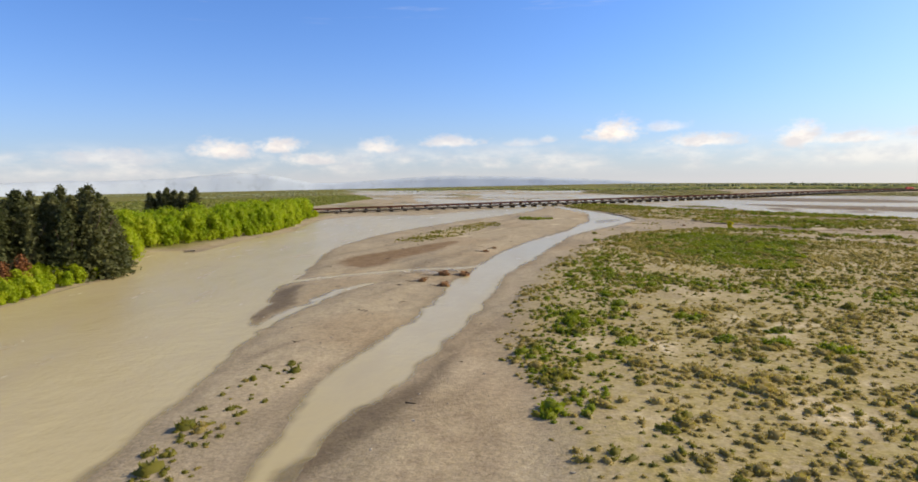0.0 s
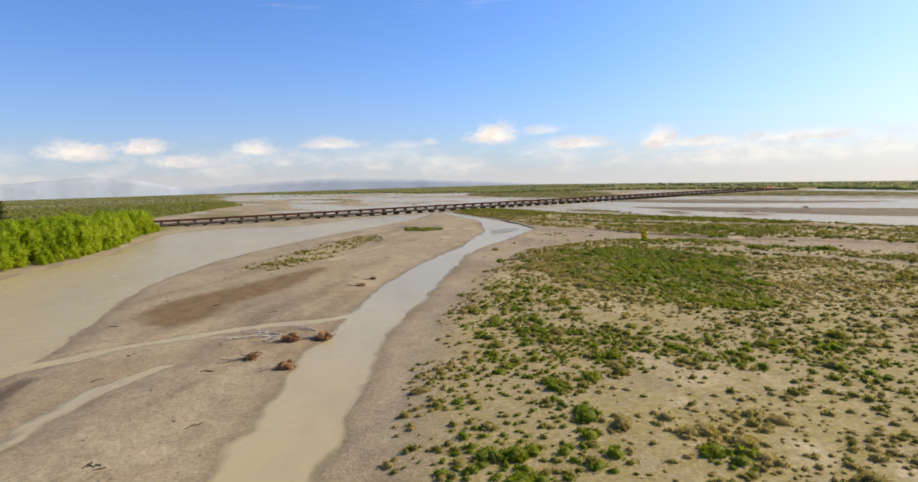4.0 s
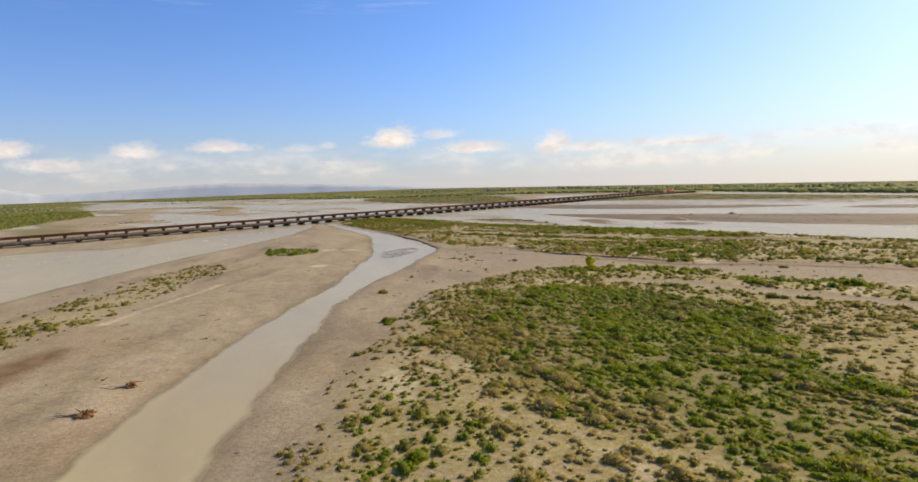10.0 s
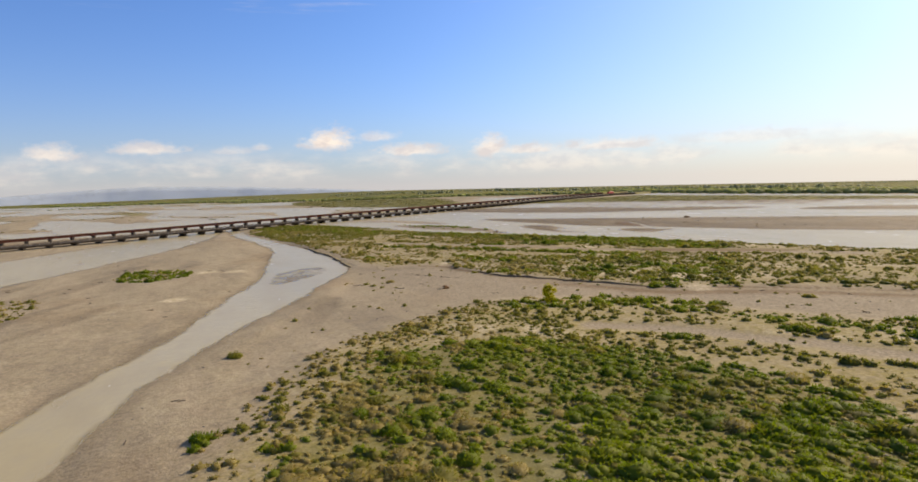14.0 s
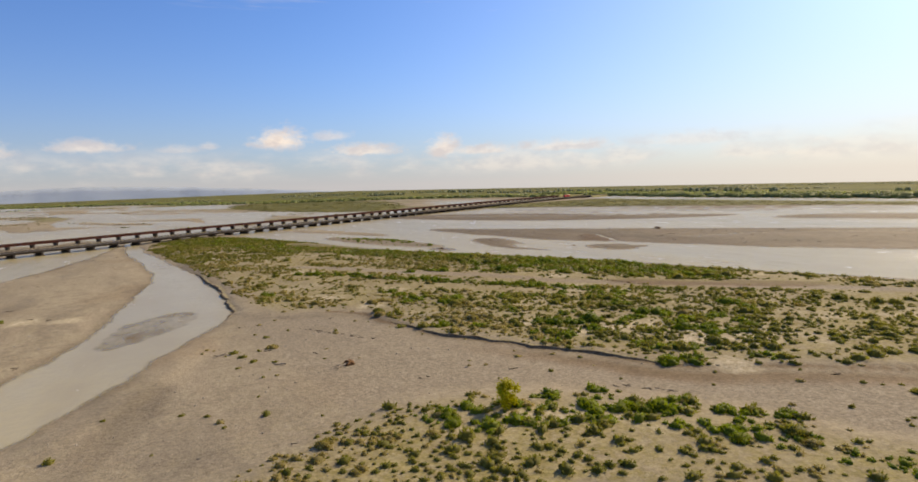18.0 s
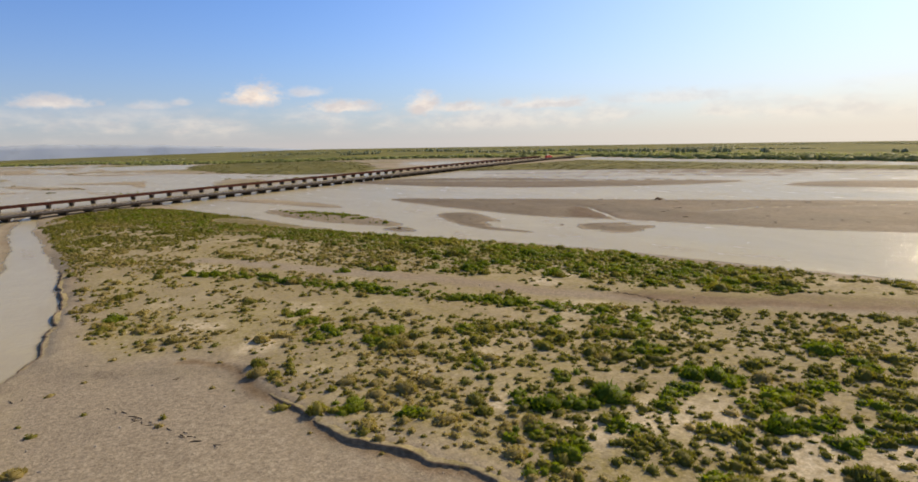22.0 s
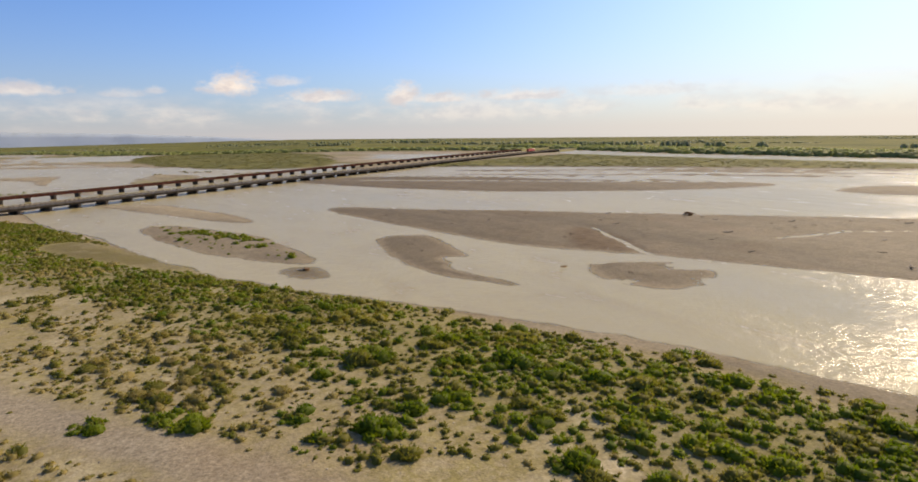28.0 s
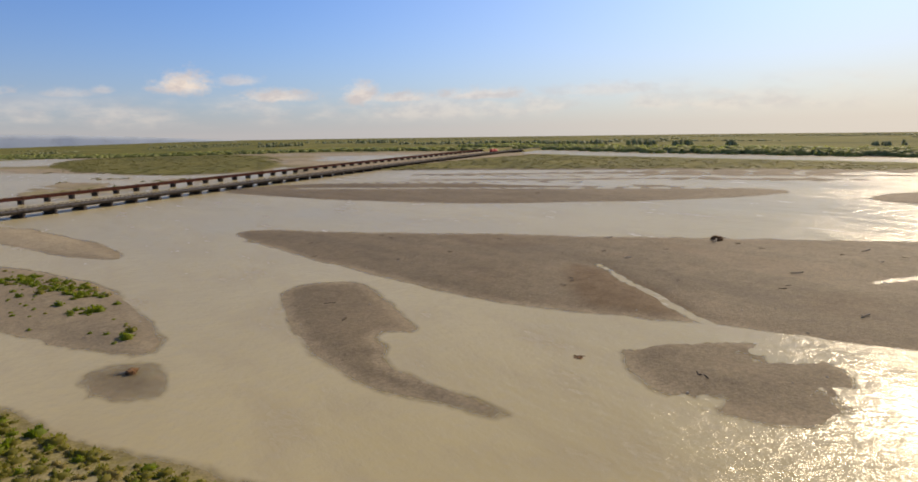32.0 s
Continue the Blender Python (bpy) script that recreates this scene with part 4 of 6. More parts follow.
def shrub_shape(seed, leaves, size, sub=1, lumps=4, shoot=0.0):
    """A unit-radius shrub: a few overlapping lumps with leaf sprigs, or shoots of the given length, all over."""
    g = np.random.default_rng(seed)
    pieces = []
    per = leaves // lumps
    for i in range(lumps):
        a = g.uniform(0, 6.283)
        o = np.array([math.cos(a), math.sin(a), 0]) * (0 if i == 0 else g.uniform(0.3, 0.55))
        r = 0.92 if i == 0 else g.uniform(0.42, 0.60)
        hgt = g.uniform(0.80, 1.0)
        v, f = dome(r * 0.82, hgt * 0.86, seed * 7 + i, sub)
        pieces.append((v + o, f))
        d = g.normal(0, 1, (per, 3))
        d[:, 2] = np.abs(d[:, 2]) * 1.1 - 0.12
        d /= np.linalg.norm(d, axis=1)[:, None]
        c = d * r * g.uniform(0.62, 0.86, (per, 1))
        c[:, 2] *= hgt
        if shoot:
            pieces.append(blades(c + o, d, shoot, size, seed * 13 + i))
        else:
            pieces.append(sprigs(c * 1.22 + o, d, size, seed * 13 + i))
    return joined(pieces)


FAR_SHAPES = [shrub_shape(100 + i, 24, 0.12, 1, 1, 0.36) for i in range(8)]
NEAR_SHAPES = [shrub_shape(200 + i, 330, 0.055, 2, 4, 0.25) for i in range(8)]


def scatter(shapes, pts, radii, heights, seed, patch=0.0):
    """Copies of the shapes at pts (n,3), joined: verts, faces and a tint for each plant."""
    g = np.random.default_rng(seed)
    kind = g.integers(0, len(shapes), len(pts))
    yaw = g.uniform(0, 6.283, len(pts))
    tint = g.uniform(0, 1, len(pts)) * (1 - patch) + patch * np.clip(0.5 + 0.9 * vnoise(pts[:, 0], pts[:, 1], 11, 111, 2), 0, 1)
    wide = g.uniform(0.80, 1.35, len(pts))
    vs, fs, ts, base = [], [], [], 0
    for k, (v, f) in enumerate(shapes):
        idx = np.nonzero(kind == k)[0]
        if len(idx) == 0:
            continue
        c, s = np.cos(yaw[idx])[:, None], np.sin(yaw[idx])[:, None]
        r, h = radii[idx][:, None], heights[idx][:, None]
        w = wide[idx][:, None]
        x = (v[None, :, 0] * w * c - v[None, :, 1] / w * s) * r + pts[idx, 0:1]
        y = (v[None, :, 0] * w * s + v[None, :, 1] / w * c) * r + pts[idx, 1:2]
        z = v[None, :, 2] * h + pts[idx, 2:3]
        vs.append(np.stack([x, y, z], -1).reshape(-1, 3))
        n = len(v)
        fs.append((f[None] + (np.arange(len(idx)) * n)[:, None, None] + base).reshape(-1, f.shape[1]))
        ts.append(np.repeat(tint[idx], n))
        base += n * len(idx)
    return np.concatenate(vs), np.concatenate(fs), np.concatenate(ts)


def stuff(name, label, category, shapes, pts, radii, heights, mat, seed, patch=0.0):
    v, f, t = scatter(shapes, pts, radii, heights, seed, patch)
    return tagged(new(name, mesh_np(name, v, f, [mat], smooth=True, tint=t)), label, category, kind="stuff")


# big bushes and thickets of them, by area
FLAT_CLUMPS = [(18, 101), (37, 95), (29, 108), (31, 152), (70, 121), (9, 57), (18, 96), (34, 119), (49, 75), (92, 178), (20, 100), (20, 93), (16, 88), (37, 82), (43, 80), (46, 86), (24, 82), (9, 79), (38, 160), (36, 150), (34, 142), (33, 136), (26, 136), (60, 225), (66, 218), (53, 232)]
BANK_CLUMPS = [(114, 269), (118, 269), (116, 264), (128, 268), (125, 265), (123, 261), (126, 260), (128, 258), (135, 258), (137, 256), (141, 257), (143, 250), (146, 248), (141, 252), (134, 260), (135, 267), (120, 263), (139, 226), (141, 223), (160, 221), (121, 233)]
ISLAND_CLUMPS = [(116, 370), (151, 332), (147, 329), (144, 340), (142, 345), (154, 312), (152, 300), (153, 298), (157, 297), (159, 295), (150, 290), (141, 305), (135, 311), (161, 303), (181, 309), (176, 303), (175, 321), (177, 310), (174, 295), (169, 292), (164, 290), (176, 290), (171, 285), (176, 284), (181, 283), (170, 280), (172, 278), (170, 275), (180, 276), (174, 274), (194, 289), (192, 282), (164, 282), (156, 290), (145, 289), (148, 294), (156, 278), (157, 274), (160, 271), (155, 267), (151, 270), (165, 262)]
RIDGE_CLUMPS = [(142, 352), (147, 338), (145, 338), (142, 337), (152, 333), (174, 319), (167, 323), (161, 326), (182, 316), (184, 310), (195, 310), (192, 307), (187, 313), (181, 370), (172, 375), (170, 378), (180, 363), (163, 381)]
SHORE_CLUMPS = [(229, 356), (221, 353), (222, 349), (219, 344), (222, 342), (223, 338), (229, 336), (226, 332), (222, 334), (219, 363), (216, 356), (208, 357), (197, 353), (191, 363), (197, 347), (210, 341), (189, 368), (187, 361), (195, 383), (192, 399), (210, 376), (188, 436)]
CLUMPS = FLAT_CLUMPS + BANK_CLUMPS + ISLAND_CLUMPS + RIDGE_CLUMPS + SHORE_CLUMPS


def plant_cover():
    """Where the riverbed shrubs stand: position, radius and kind (0 green, 1 dry, 2 lush)."""
    g = np.random.default_rng(5)
    step = 0.96
    xs, ys = np.meshgrid(np.arange(-48, 330, step), np.arange(-36, 606, step))
    x = (xs + g.uniform(-0.5, 0.5, xs.shape) * step).ravel()
    y = (ys + g.uniform(-0.5, 0.5, ys.shape) * step).ravel()
    z, zone, water, _ = survey(x, y)
    shrubs, island = inside(SHRUBLAND, x, y), inside(ISLAND, x, y)
    lush1, lush2 = inside(GREEN_PATCH, x, y) + vnoise(x, y, 12, 14, 3) * 6.0 - 1.0, np.maximum(inside(TIP_GREEN, x, y), inside(GREEN_STRIP, x, y)) + vnoise(x, y, 8, 15, 2) * 2.5
    patch, fine = vnoise(x, y, 16, 91, 3), vnoise(x, y, 5, 95, 2)
    p = np.full(x.shape, 0.0)
    p = np.where(shrubs > 0, np.clip(0.38 + 0.66 * patch + 0.45 * fine, 0.05, 0.82) * np.clip(shrubs / 5 + 0.35, 0, 1) + 0.10 * (shrubs > 0) * (x > 78) + 0.13 * (shrubs > 4) * (x > 50) * (y < 200) + 0.12 * (shrubs > 4) * (x > 60) * (y < 175), p)
    p = np.where(island > 0, np.clip(0.34 + 0.46 * patch + 0.55 * fine + 0.16 * (np.hypot((x - 165) / 34, (y - 300) / 34) < 1), 0.035, 0.72) * np.clip(island / 3 + 0.25, 0, 1), p)
    south_end = np.clip((y - 405) / 30, 0, 1)
    p = np.where((island > 0) & (lush2 < 0), p * (1 + 0.8 * south_end), p)
    wash = np.maximum(inside(DRY_WASH, x, y), along(WASH_2, x, y, 3.6))
    belt, dryf, russet = inside(GREEN_BELT, x, y) + vnoise(x, y, 7, 16, 2) * 3, inside(DRY_FIELD, x, y) + vnoise(x, y, 9, 17, 2) * 4, inside(RUSSET_EDGE, x, y) + vnoise(x, y, 6, 18, 2) * 2
    p = np.where(dryf > 0, np.clip(0.56 + 0.35 * fine, 0, 1), p)
    p = np.where(belt > 0, np.clip(0.60 + 0.60 * fine, 0.15, 0.95), p)
    p = np.where(russet > 0, np.clip(0.50 + 0.3 * fine, 0.1, 0.8), p)
    full = np.maximum(inside(SHORE_SCRUB, x, y), inside(HEAD_SCRUB, x, y)) + vnoise(x, y, 9, 24, 2) * 3
    p = np.where(full > 0, np.maximum(p, np.clip(0.52 + 0.55 * fine, 0.12, 0.85)), p)
    p = np.where((along(LOW_STRIP, x, y, 3.0) > 0), 0.03, p)
    p = np.where(wash > 0, 0.012 + 0.02 * (fine > 0.3), p)
    p = np.where((along(BARE_STRIP, x, y, 4.0) > 0) & (lush2 < 0), 0.012, p)
    p = np.where(inside(SAND_PATCH, x, y) > 0, 0.01, p)
    p = np.where(lush1 > 0, np.clip(0.88 + 0.65 * fine + 0.15 * (x > 88), 0.35, 0.98), p)
    p = np.where(lush2 > 0, 0.64 + 0.34 * patch + 0.20 * fine + 0.06 * (y > 395) + 0.3 * (y > 395) * (water > -9), p)
    ridge = along(RIDGE_STRIP, x, y, 2.4) + vnoise(x, y, 6, 20, 2)
    p = np.where(ridge > 0, 0.72, p)
    row = along(BUSH_ROW, x, y, 3.2) + vnoise(x, y, 5, 22, 2) * 1.5
    p = np.where(row > 0, 0.5, p)
    p = np.where(inside(TIP_GREEN, x, y) > 0, 0.92, p)
    p = np.where(inside(BARE_TONGUE, x, y) > 0, 0.0, p)
    p = np.where(inside(BAR_SHRUBS, x, y) > 0, 0.14 + 0.26 * (fine > 0.05), p)
    p = np.where(inside(LOW_BAR_SHRUBS, x, y) > 0, 0.20 + 0.2 * (fine > 0.1), p)
    isle = inside(BARS["islet"], x, y)
    isle_band = np.maximum(along([(199, 514), (206, 502), (212, 488)], x, y, 4.2), 3.2 - np.hypot(x - 207, y - 474)) + fine
    p = np.where(isle > 1.0, np.where(isle_band > 0, 0.62, 0.05), p)
    tuft = np.hypot((x - 48) / 11, (y - 377) / 15)
    p = np.where(tuft < 1, 0.5, p)
    tuft2 = np.hypot((x - 16) / 8, (y - 335) / 17)
    p = np.where(tuft2 < 1, np.maximum(p, 0.4), p)
    clump = np.full(x.shape, 99.0)
    for cx, cy in CLUMPS:
        clump = np.minimum(clump, np.hypot(x - cx, y - cy))
    p = np.where((clump < 1.7 + fine) & (wash < 0.5), 0.55, p)
    p = np.where(water > -1.2, 0.0, p)
    p = np.where((water > -4.5) & (island > -5) & (x > 190) & (y < 395), p * 0.25, p)
    shore_belt = (y > 398) & (y < 450) & (x > 180) & (water > -14) & (water < -1.0) & (island > -1)
    p = np.where(shore_belt, 0.8 + 0.25 * fine, p)
    p = p * np.clip((y + 36) / 66, 0, 1) ** 1.5
    ok = g.uniform(0, 1, x.shape) < p
    x, y, z, lush1, lush2, ridge, clump, tuft, island, patch, belt, dryf, russet, row, fine, isle, shore_belt = (q[ok] for q in (x, y, z, lush1, lush2, ridge, clump, tuft, island, patch, belt, dryf, russet, row, fine, isle, shore_belt))
    u = g.uniform(0, 1, x.shape)
    r = 0.28 + 0.46 * u ** 1.7 + 0.55 * (g.uniform(0, 1, x.shape) > 0.93)
    r = r * (1.04 + 0.45 * np.clip(fine, -0.25, 0.6)) * np.where(island > 0, 1.12, 1.0)
    is_lush = (row > 0) | (isle > 0) | (lush1 > 0) | (lush2 > 0) | (ridge > 0) | (clump < 2.2) | (tuft < 1)
    r = np.where(is_lush, r * 1.28, r)
    r = np.where(lush1 > 0, r * 1.15, np.where((lush2 > 0) & (y > 380), r * np.where(shore_belt, 1.0, 0.8), r))
    dryish = np.clip(0.40 + 1.0 * vnoise(x, y, 18, 97, 2) + 0.25 * (x < 70) * (y < 240) - 0.35 * np.clip((x - 130) / 60, 0, 1) - 0.12 * (island > 0), 0.06, 0.93)
    dryish = np.where(dryf > 0, 0.88, np.where(belt > 0, 0.18, np.where((russet > 0) & (lush1 < 6), 0.7, dryish)))
    is_lush = is_lush & ~((russet > 0) & (g.uniform(0, 1, x.shape) < 0.7)) | ((belt > 0) & (g.uniform(0, 1, x.shape) < 0.62))
    dryish = np.where(shore_belt | (x < -8), 0.15, dryish)
    dryish = np.where(inside(TIP_GREEN, x, y) > 0, 0.05, dryish)
    dryish = np.where((island > 0) & (x < 186) & (y > 366) & (y < 440) & (lush2 < 2), 0.66, dryish)
    west = np.clip((74 - x + 0.25 * (y - 190)) / 10, -1.4, 1) + 1.1 * vnoise(x, y, 9, 101, 2)
    ochre = (lush1 > 0) & (west > 0.25) & (g.uniform(0, 1, x.shape) < 0.6)
    dryish = np.where(ochre, 0.8, dryish)
    is_lush = is_lush & ~ochre
    mottled = ((lush1 > 0) | (lush2 > 0)) & (vnoise(x, y, 11, 99, 3) > np.where(lush1 > 0, 0.34, 0.06)) & (g.uniform(0, 1, x.shape) < 0.7)
    is_lush = is_lush & ~mottled
    is_lush = is_lush & ~((lush2 > 0) & (g.uniform(0, 1, x.shape) < np.where(y > 380, 0.5, 0.3)))
    kind = np.where(is_lush & (g.uniform(0, 1, x.shape) < 0.84), 2, np.where(g.uniform(0, 1, x.shape) < dryish, 1, 0))
    # the thickets: a few big rounded bushes grown together
    c = np.repeat(np.array(CLUMPS, dtype=float), 4, axis=0)
    c = c + g.normal(0, 0.85, c.shape)
    big = g.uniform(0.75, 1.35, len(c))
    dry = survey(c[:, 0], c[:, 1])
    c, big, cz = c[dry[2] < -1.5], big[dry[2] < -1.5], dry[0][dry[2] < -1.5]
    x, y, z = np.concatenate([x, c[:, 0]]), np.concatenate([y, c[:, 1]]), np.concatenate([z, cz])
    r, kind = np.concatenate([r, big]), np.concatenate([kind, np.where(g.uniform(0, 1, len(c)) < 0.7, 2, 0)])
    low = np.concatenate([np.where(lush1 > 0, 0.75, 1.0), np.ones(len(c))])
    return np.stack([x, y, z - 0.03], -1), r, kind, low


def plant_shrubs():
    pts, r, kind, low = plant_cover()
    g = np.random.default_rng(8)
    h = r * low * g.uniform(0.66, 1.10, len(r))
    h = np.where(kind == 1, h * 0.85, h)
    hue = np.clip(0.5 + 0.9 * vnoise(pts[:, 0], pts[:, 1], 11, 111, 2), 0, 1)
    rows = [(0, "shrub", "olive-green wiry shrub rooted in pale river gravel", SHRUB, "shrubs on the gravel"),
            (1, "dry_shrub", "yellow-brown half-dry shrub on the stony flat", DRY, "dry shrubs on the gravel"),
            (2, "lush_shrub", "dense dark-green leafy shrub on the gravel flat", LUSH, "lush shrubs on the gravel")]
    for k, name, label, mat, group in rows:
        mine = np.nonzero(kind == k)[0]
        # the largest plants on the stretch that the flight line crosses stand singly
        near = mine[(pts[mine, 0] > 4) & (pts[mine, 1] > 60) & (pts[mine, 1] < 425) & (pts[mine, 0] < 262)]
        own = near[np.argsort(-r[near])][:300]
        rest = np.setdiff1d(mine, own)
        meshes = []
        for i, (v, f) in enumerate(NEAR_SHAPES):
            meshes.append(mesh_np(name, v, f, [mat], smooth=True, tint=np.full(len(v), i / 7.0)))
        for i in own:
            ob = new(name, meshes[int(np.clip((hue[i] * 0.7 + 0.3 * g.uniform(0, 1)) * 8, 0, 7))])
            w = float(g.uniform(0.82, 1.28))
            ob.matrix_basis = Matrix.LocRotScale(Vector(pts[i]), Euler((0, 0, float(g.uniform(0, 6.28)))), Vector((float(r[i]) * w, float(r[i]) / w, float(h[i]))))
            tagged(ob, label, "shrub", group)
        stuff("low_" + name + "s", label.replace("shrub", "shrubs"), "shrubs", FAR_SHAPES, pts[rest], r[rest], h[rest], mat, 30 + k, 0.55)


plant_shrubs()


def tree_crown(seed, lumps, leaves, size, height, spread, base):
    """A broad-leaved crown: many clumps of sprigs round a tapering mass."""
    g = np.random.default_rng(seed)
    pieces = []
    for i in range(lumps):
        f = g.uniform(0, 1) ** 0.8
        zc = base + (height - base) * (0.12 + 0.80 * f)
        rad = spread * (0.25 + 0.75 * math.sin(math.pi * min(0.97, 0.22 + 0.70 * f))) * g.uniform(0.35, 0.85)
        a = g.uniform(0, 6.283)
        c = np.array([math.cos(a) * rad, math.sin(a) * rad, zc])
        r = spread * g.uniform(0.24, 0.42)
        v, fc = dome(r * 0.62, 1.1, seed * 31 + i, 1)
        pieces.append((v + c, fc))
        n = leaves // lumps
        d = g.normal(0, 1, (n, 3))
        d /= np.linalg.norm(d, axis=1)[:, None]
        q = d * r * g.uniform(0.75, 1.15, (n, 1))
        q[:, 2] *= 1.15
        pieces.append(sprigs(q + c, d, size, seed * 17 + i))
    return joined(pieces)


def conifer_crown(seed, height, spread, tiers, per, size):
    g = np.random.default_rng(seed)
    pieces = []
    for t in range(tiers):
        f = t / tiers
        zt = height * (0.06 + 0.92 * f)
        reach = spread * (1 - f) ** 0.6 * g.uniform(0.8, 1.15) + 0.3
        arms = max(4, int(per * (1 - 0.6 * f)))
        for i in range(arms):
            a = g.uniform(0, 6.283)
            L = reach * g.uniform(0.65, 1.1)
            n = int(5 + 9 * (1 - f))
            q = g.uniform(0.2, 1, n)
            c = np.stack([np.cos(a) * L * q, np.sin(a) * L * q, zt - 0.16 * L * q * q + g.normal(0, 0.22, n)], -1) + g.normal(0, 0.22, (n, 3))
            nor = np.tile(np.array([math.cos(a) * 0.5, math.sin(a) * 0.5, 0.8]), (n, 1))
            pieces.append(sprigs(c, nor, size * (1.1 - 0.4 * f), seed * 19 + t * 40 + i, 0.5))
    # the dark inner mass
    k = 10
    ring = np.linspace(0, 6.283, k, endpoint=False)
    levels = np.linspace(0.05, 0.97, 8)
    v = np.concatenate([np.stack([np.cos(ring) * spread * 0.55 * (1 - q) ** 0.8, np.sin(ring) * spread * 0.55 * (1 - q) ** 0.8, np.full(k, height * q)], -1) for q in levels])
    f3 = []
    for l in range(len(levels) - 1):
        for j in range(k):
            p0, p1, p2, p3 = l * k + j, l * k + (j + 1) % k, (l + 1) * k + (j + 1) % k, (l + 1) * k + j
            f3 += [(p0, p1, p2), (p0, p2, p3)]
    pieces.append((v, np.array(f3)))
    return joined(pieces)


def trunk_mesh(height, radius, seed):
    g = random.Random(seed)
    bm = bmesh.new()
    pts = [(g.uniform(-0.2, 0.2) * i, g.uniform(-0.2, 0.2) * i, height * i / 4 - 0.3) for i in range(5)]
    limb(bm, pts, [radius * (1 - 0.18 * i) for i in range(5)], 7)
    for i in range(4):
        a = g.uniform(0, 6.28)
        z0 = height * g.uniform(0.35, 0.75)
        L = height * g.uniform(0.3, 0.5)
        limb(bm, [(0, 0, z0), (math.cos(a) * L * 0.5, math.sin(a) * L * 0.5, z0 + L * 0.5), (math.cos(a) * L * 0.8, math.sin(a) * L * 0.8, z0 + L)], [radius * 0.4, radius * 0.25, radius * 0.1], 5)
    return bm


def tree_kind(name, crown_mesh, trunk_bm, label, category, group):
    root = tagged(new(name), label, category, group)
    part("trunk", trunk_bm, BARK, root)
    part("crown", crown_mesh, None, root)
    return root


def crown_mesh(shape, mat, tint):
    v, f = shape
    return mesh_np("crown", v, f, [mat], smooth=True, tint=np.full(len(v), tint))


def plant_row(kinds, spots, seed, lo=0.85, hi=1.15):
    """One tree at each spot; the first of each kind is the kind itself, the others are its copies."""
    g = random.Random(seed)
    used = set()
    for i, (x, y) in enumerate(spots):
        ob = kinds[g.randrange(len(kinds))] if i >= len(kinds) else kinds[i]
        s = g.uniform(lo, hi)
        m = Matrix.LocRotScale(Vector((x, y, float(height(x, y)[0]) - 0.15)), Euler((0, 0, g.uniform(0, 6.28))), Vector((s, s, s * g.uniform(0.92, 1.1))))
        if ob not in used:
            ob.matrix_basis = m
            used.add(ob)
        else:
            c = copy_thing(ob, Matrix())
            c.matrix_basis = m


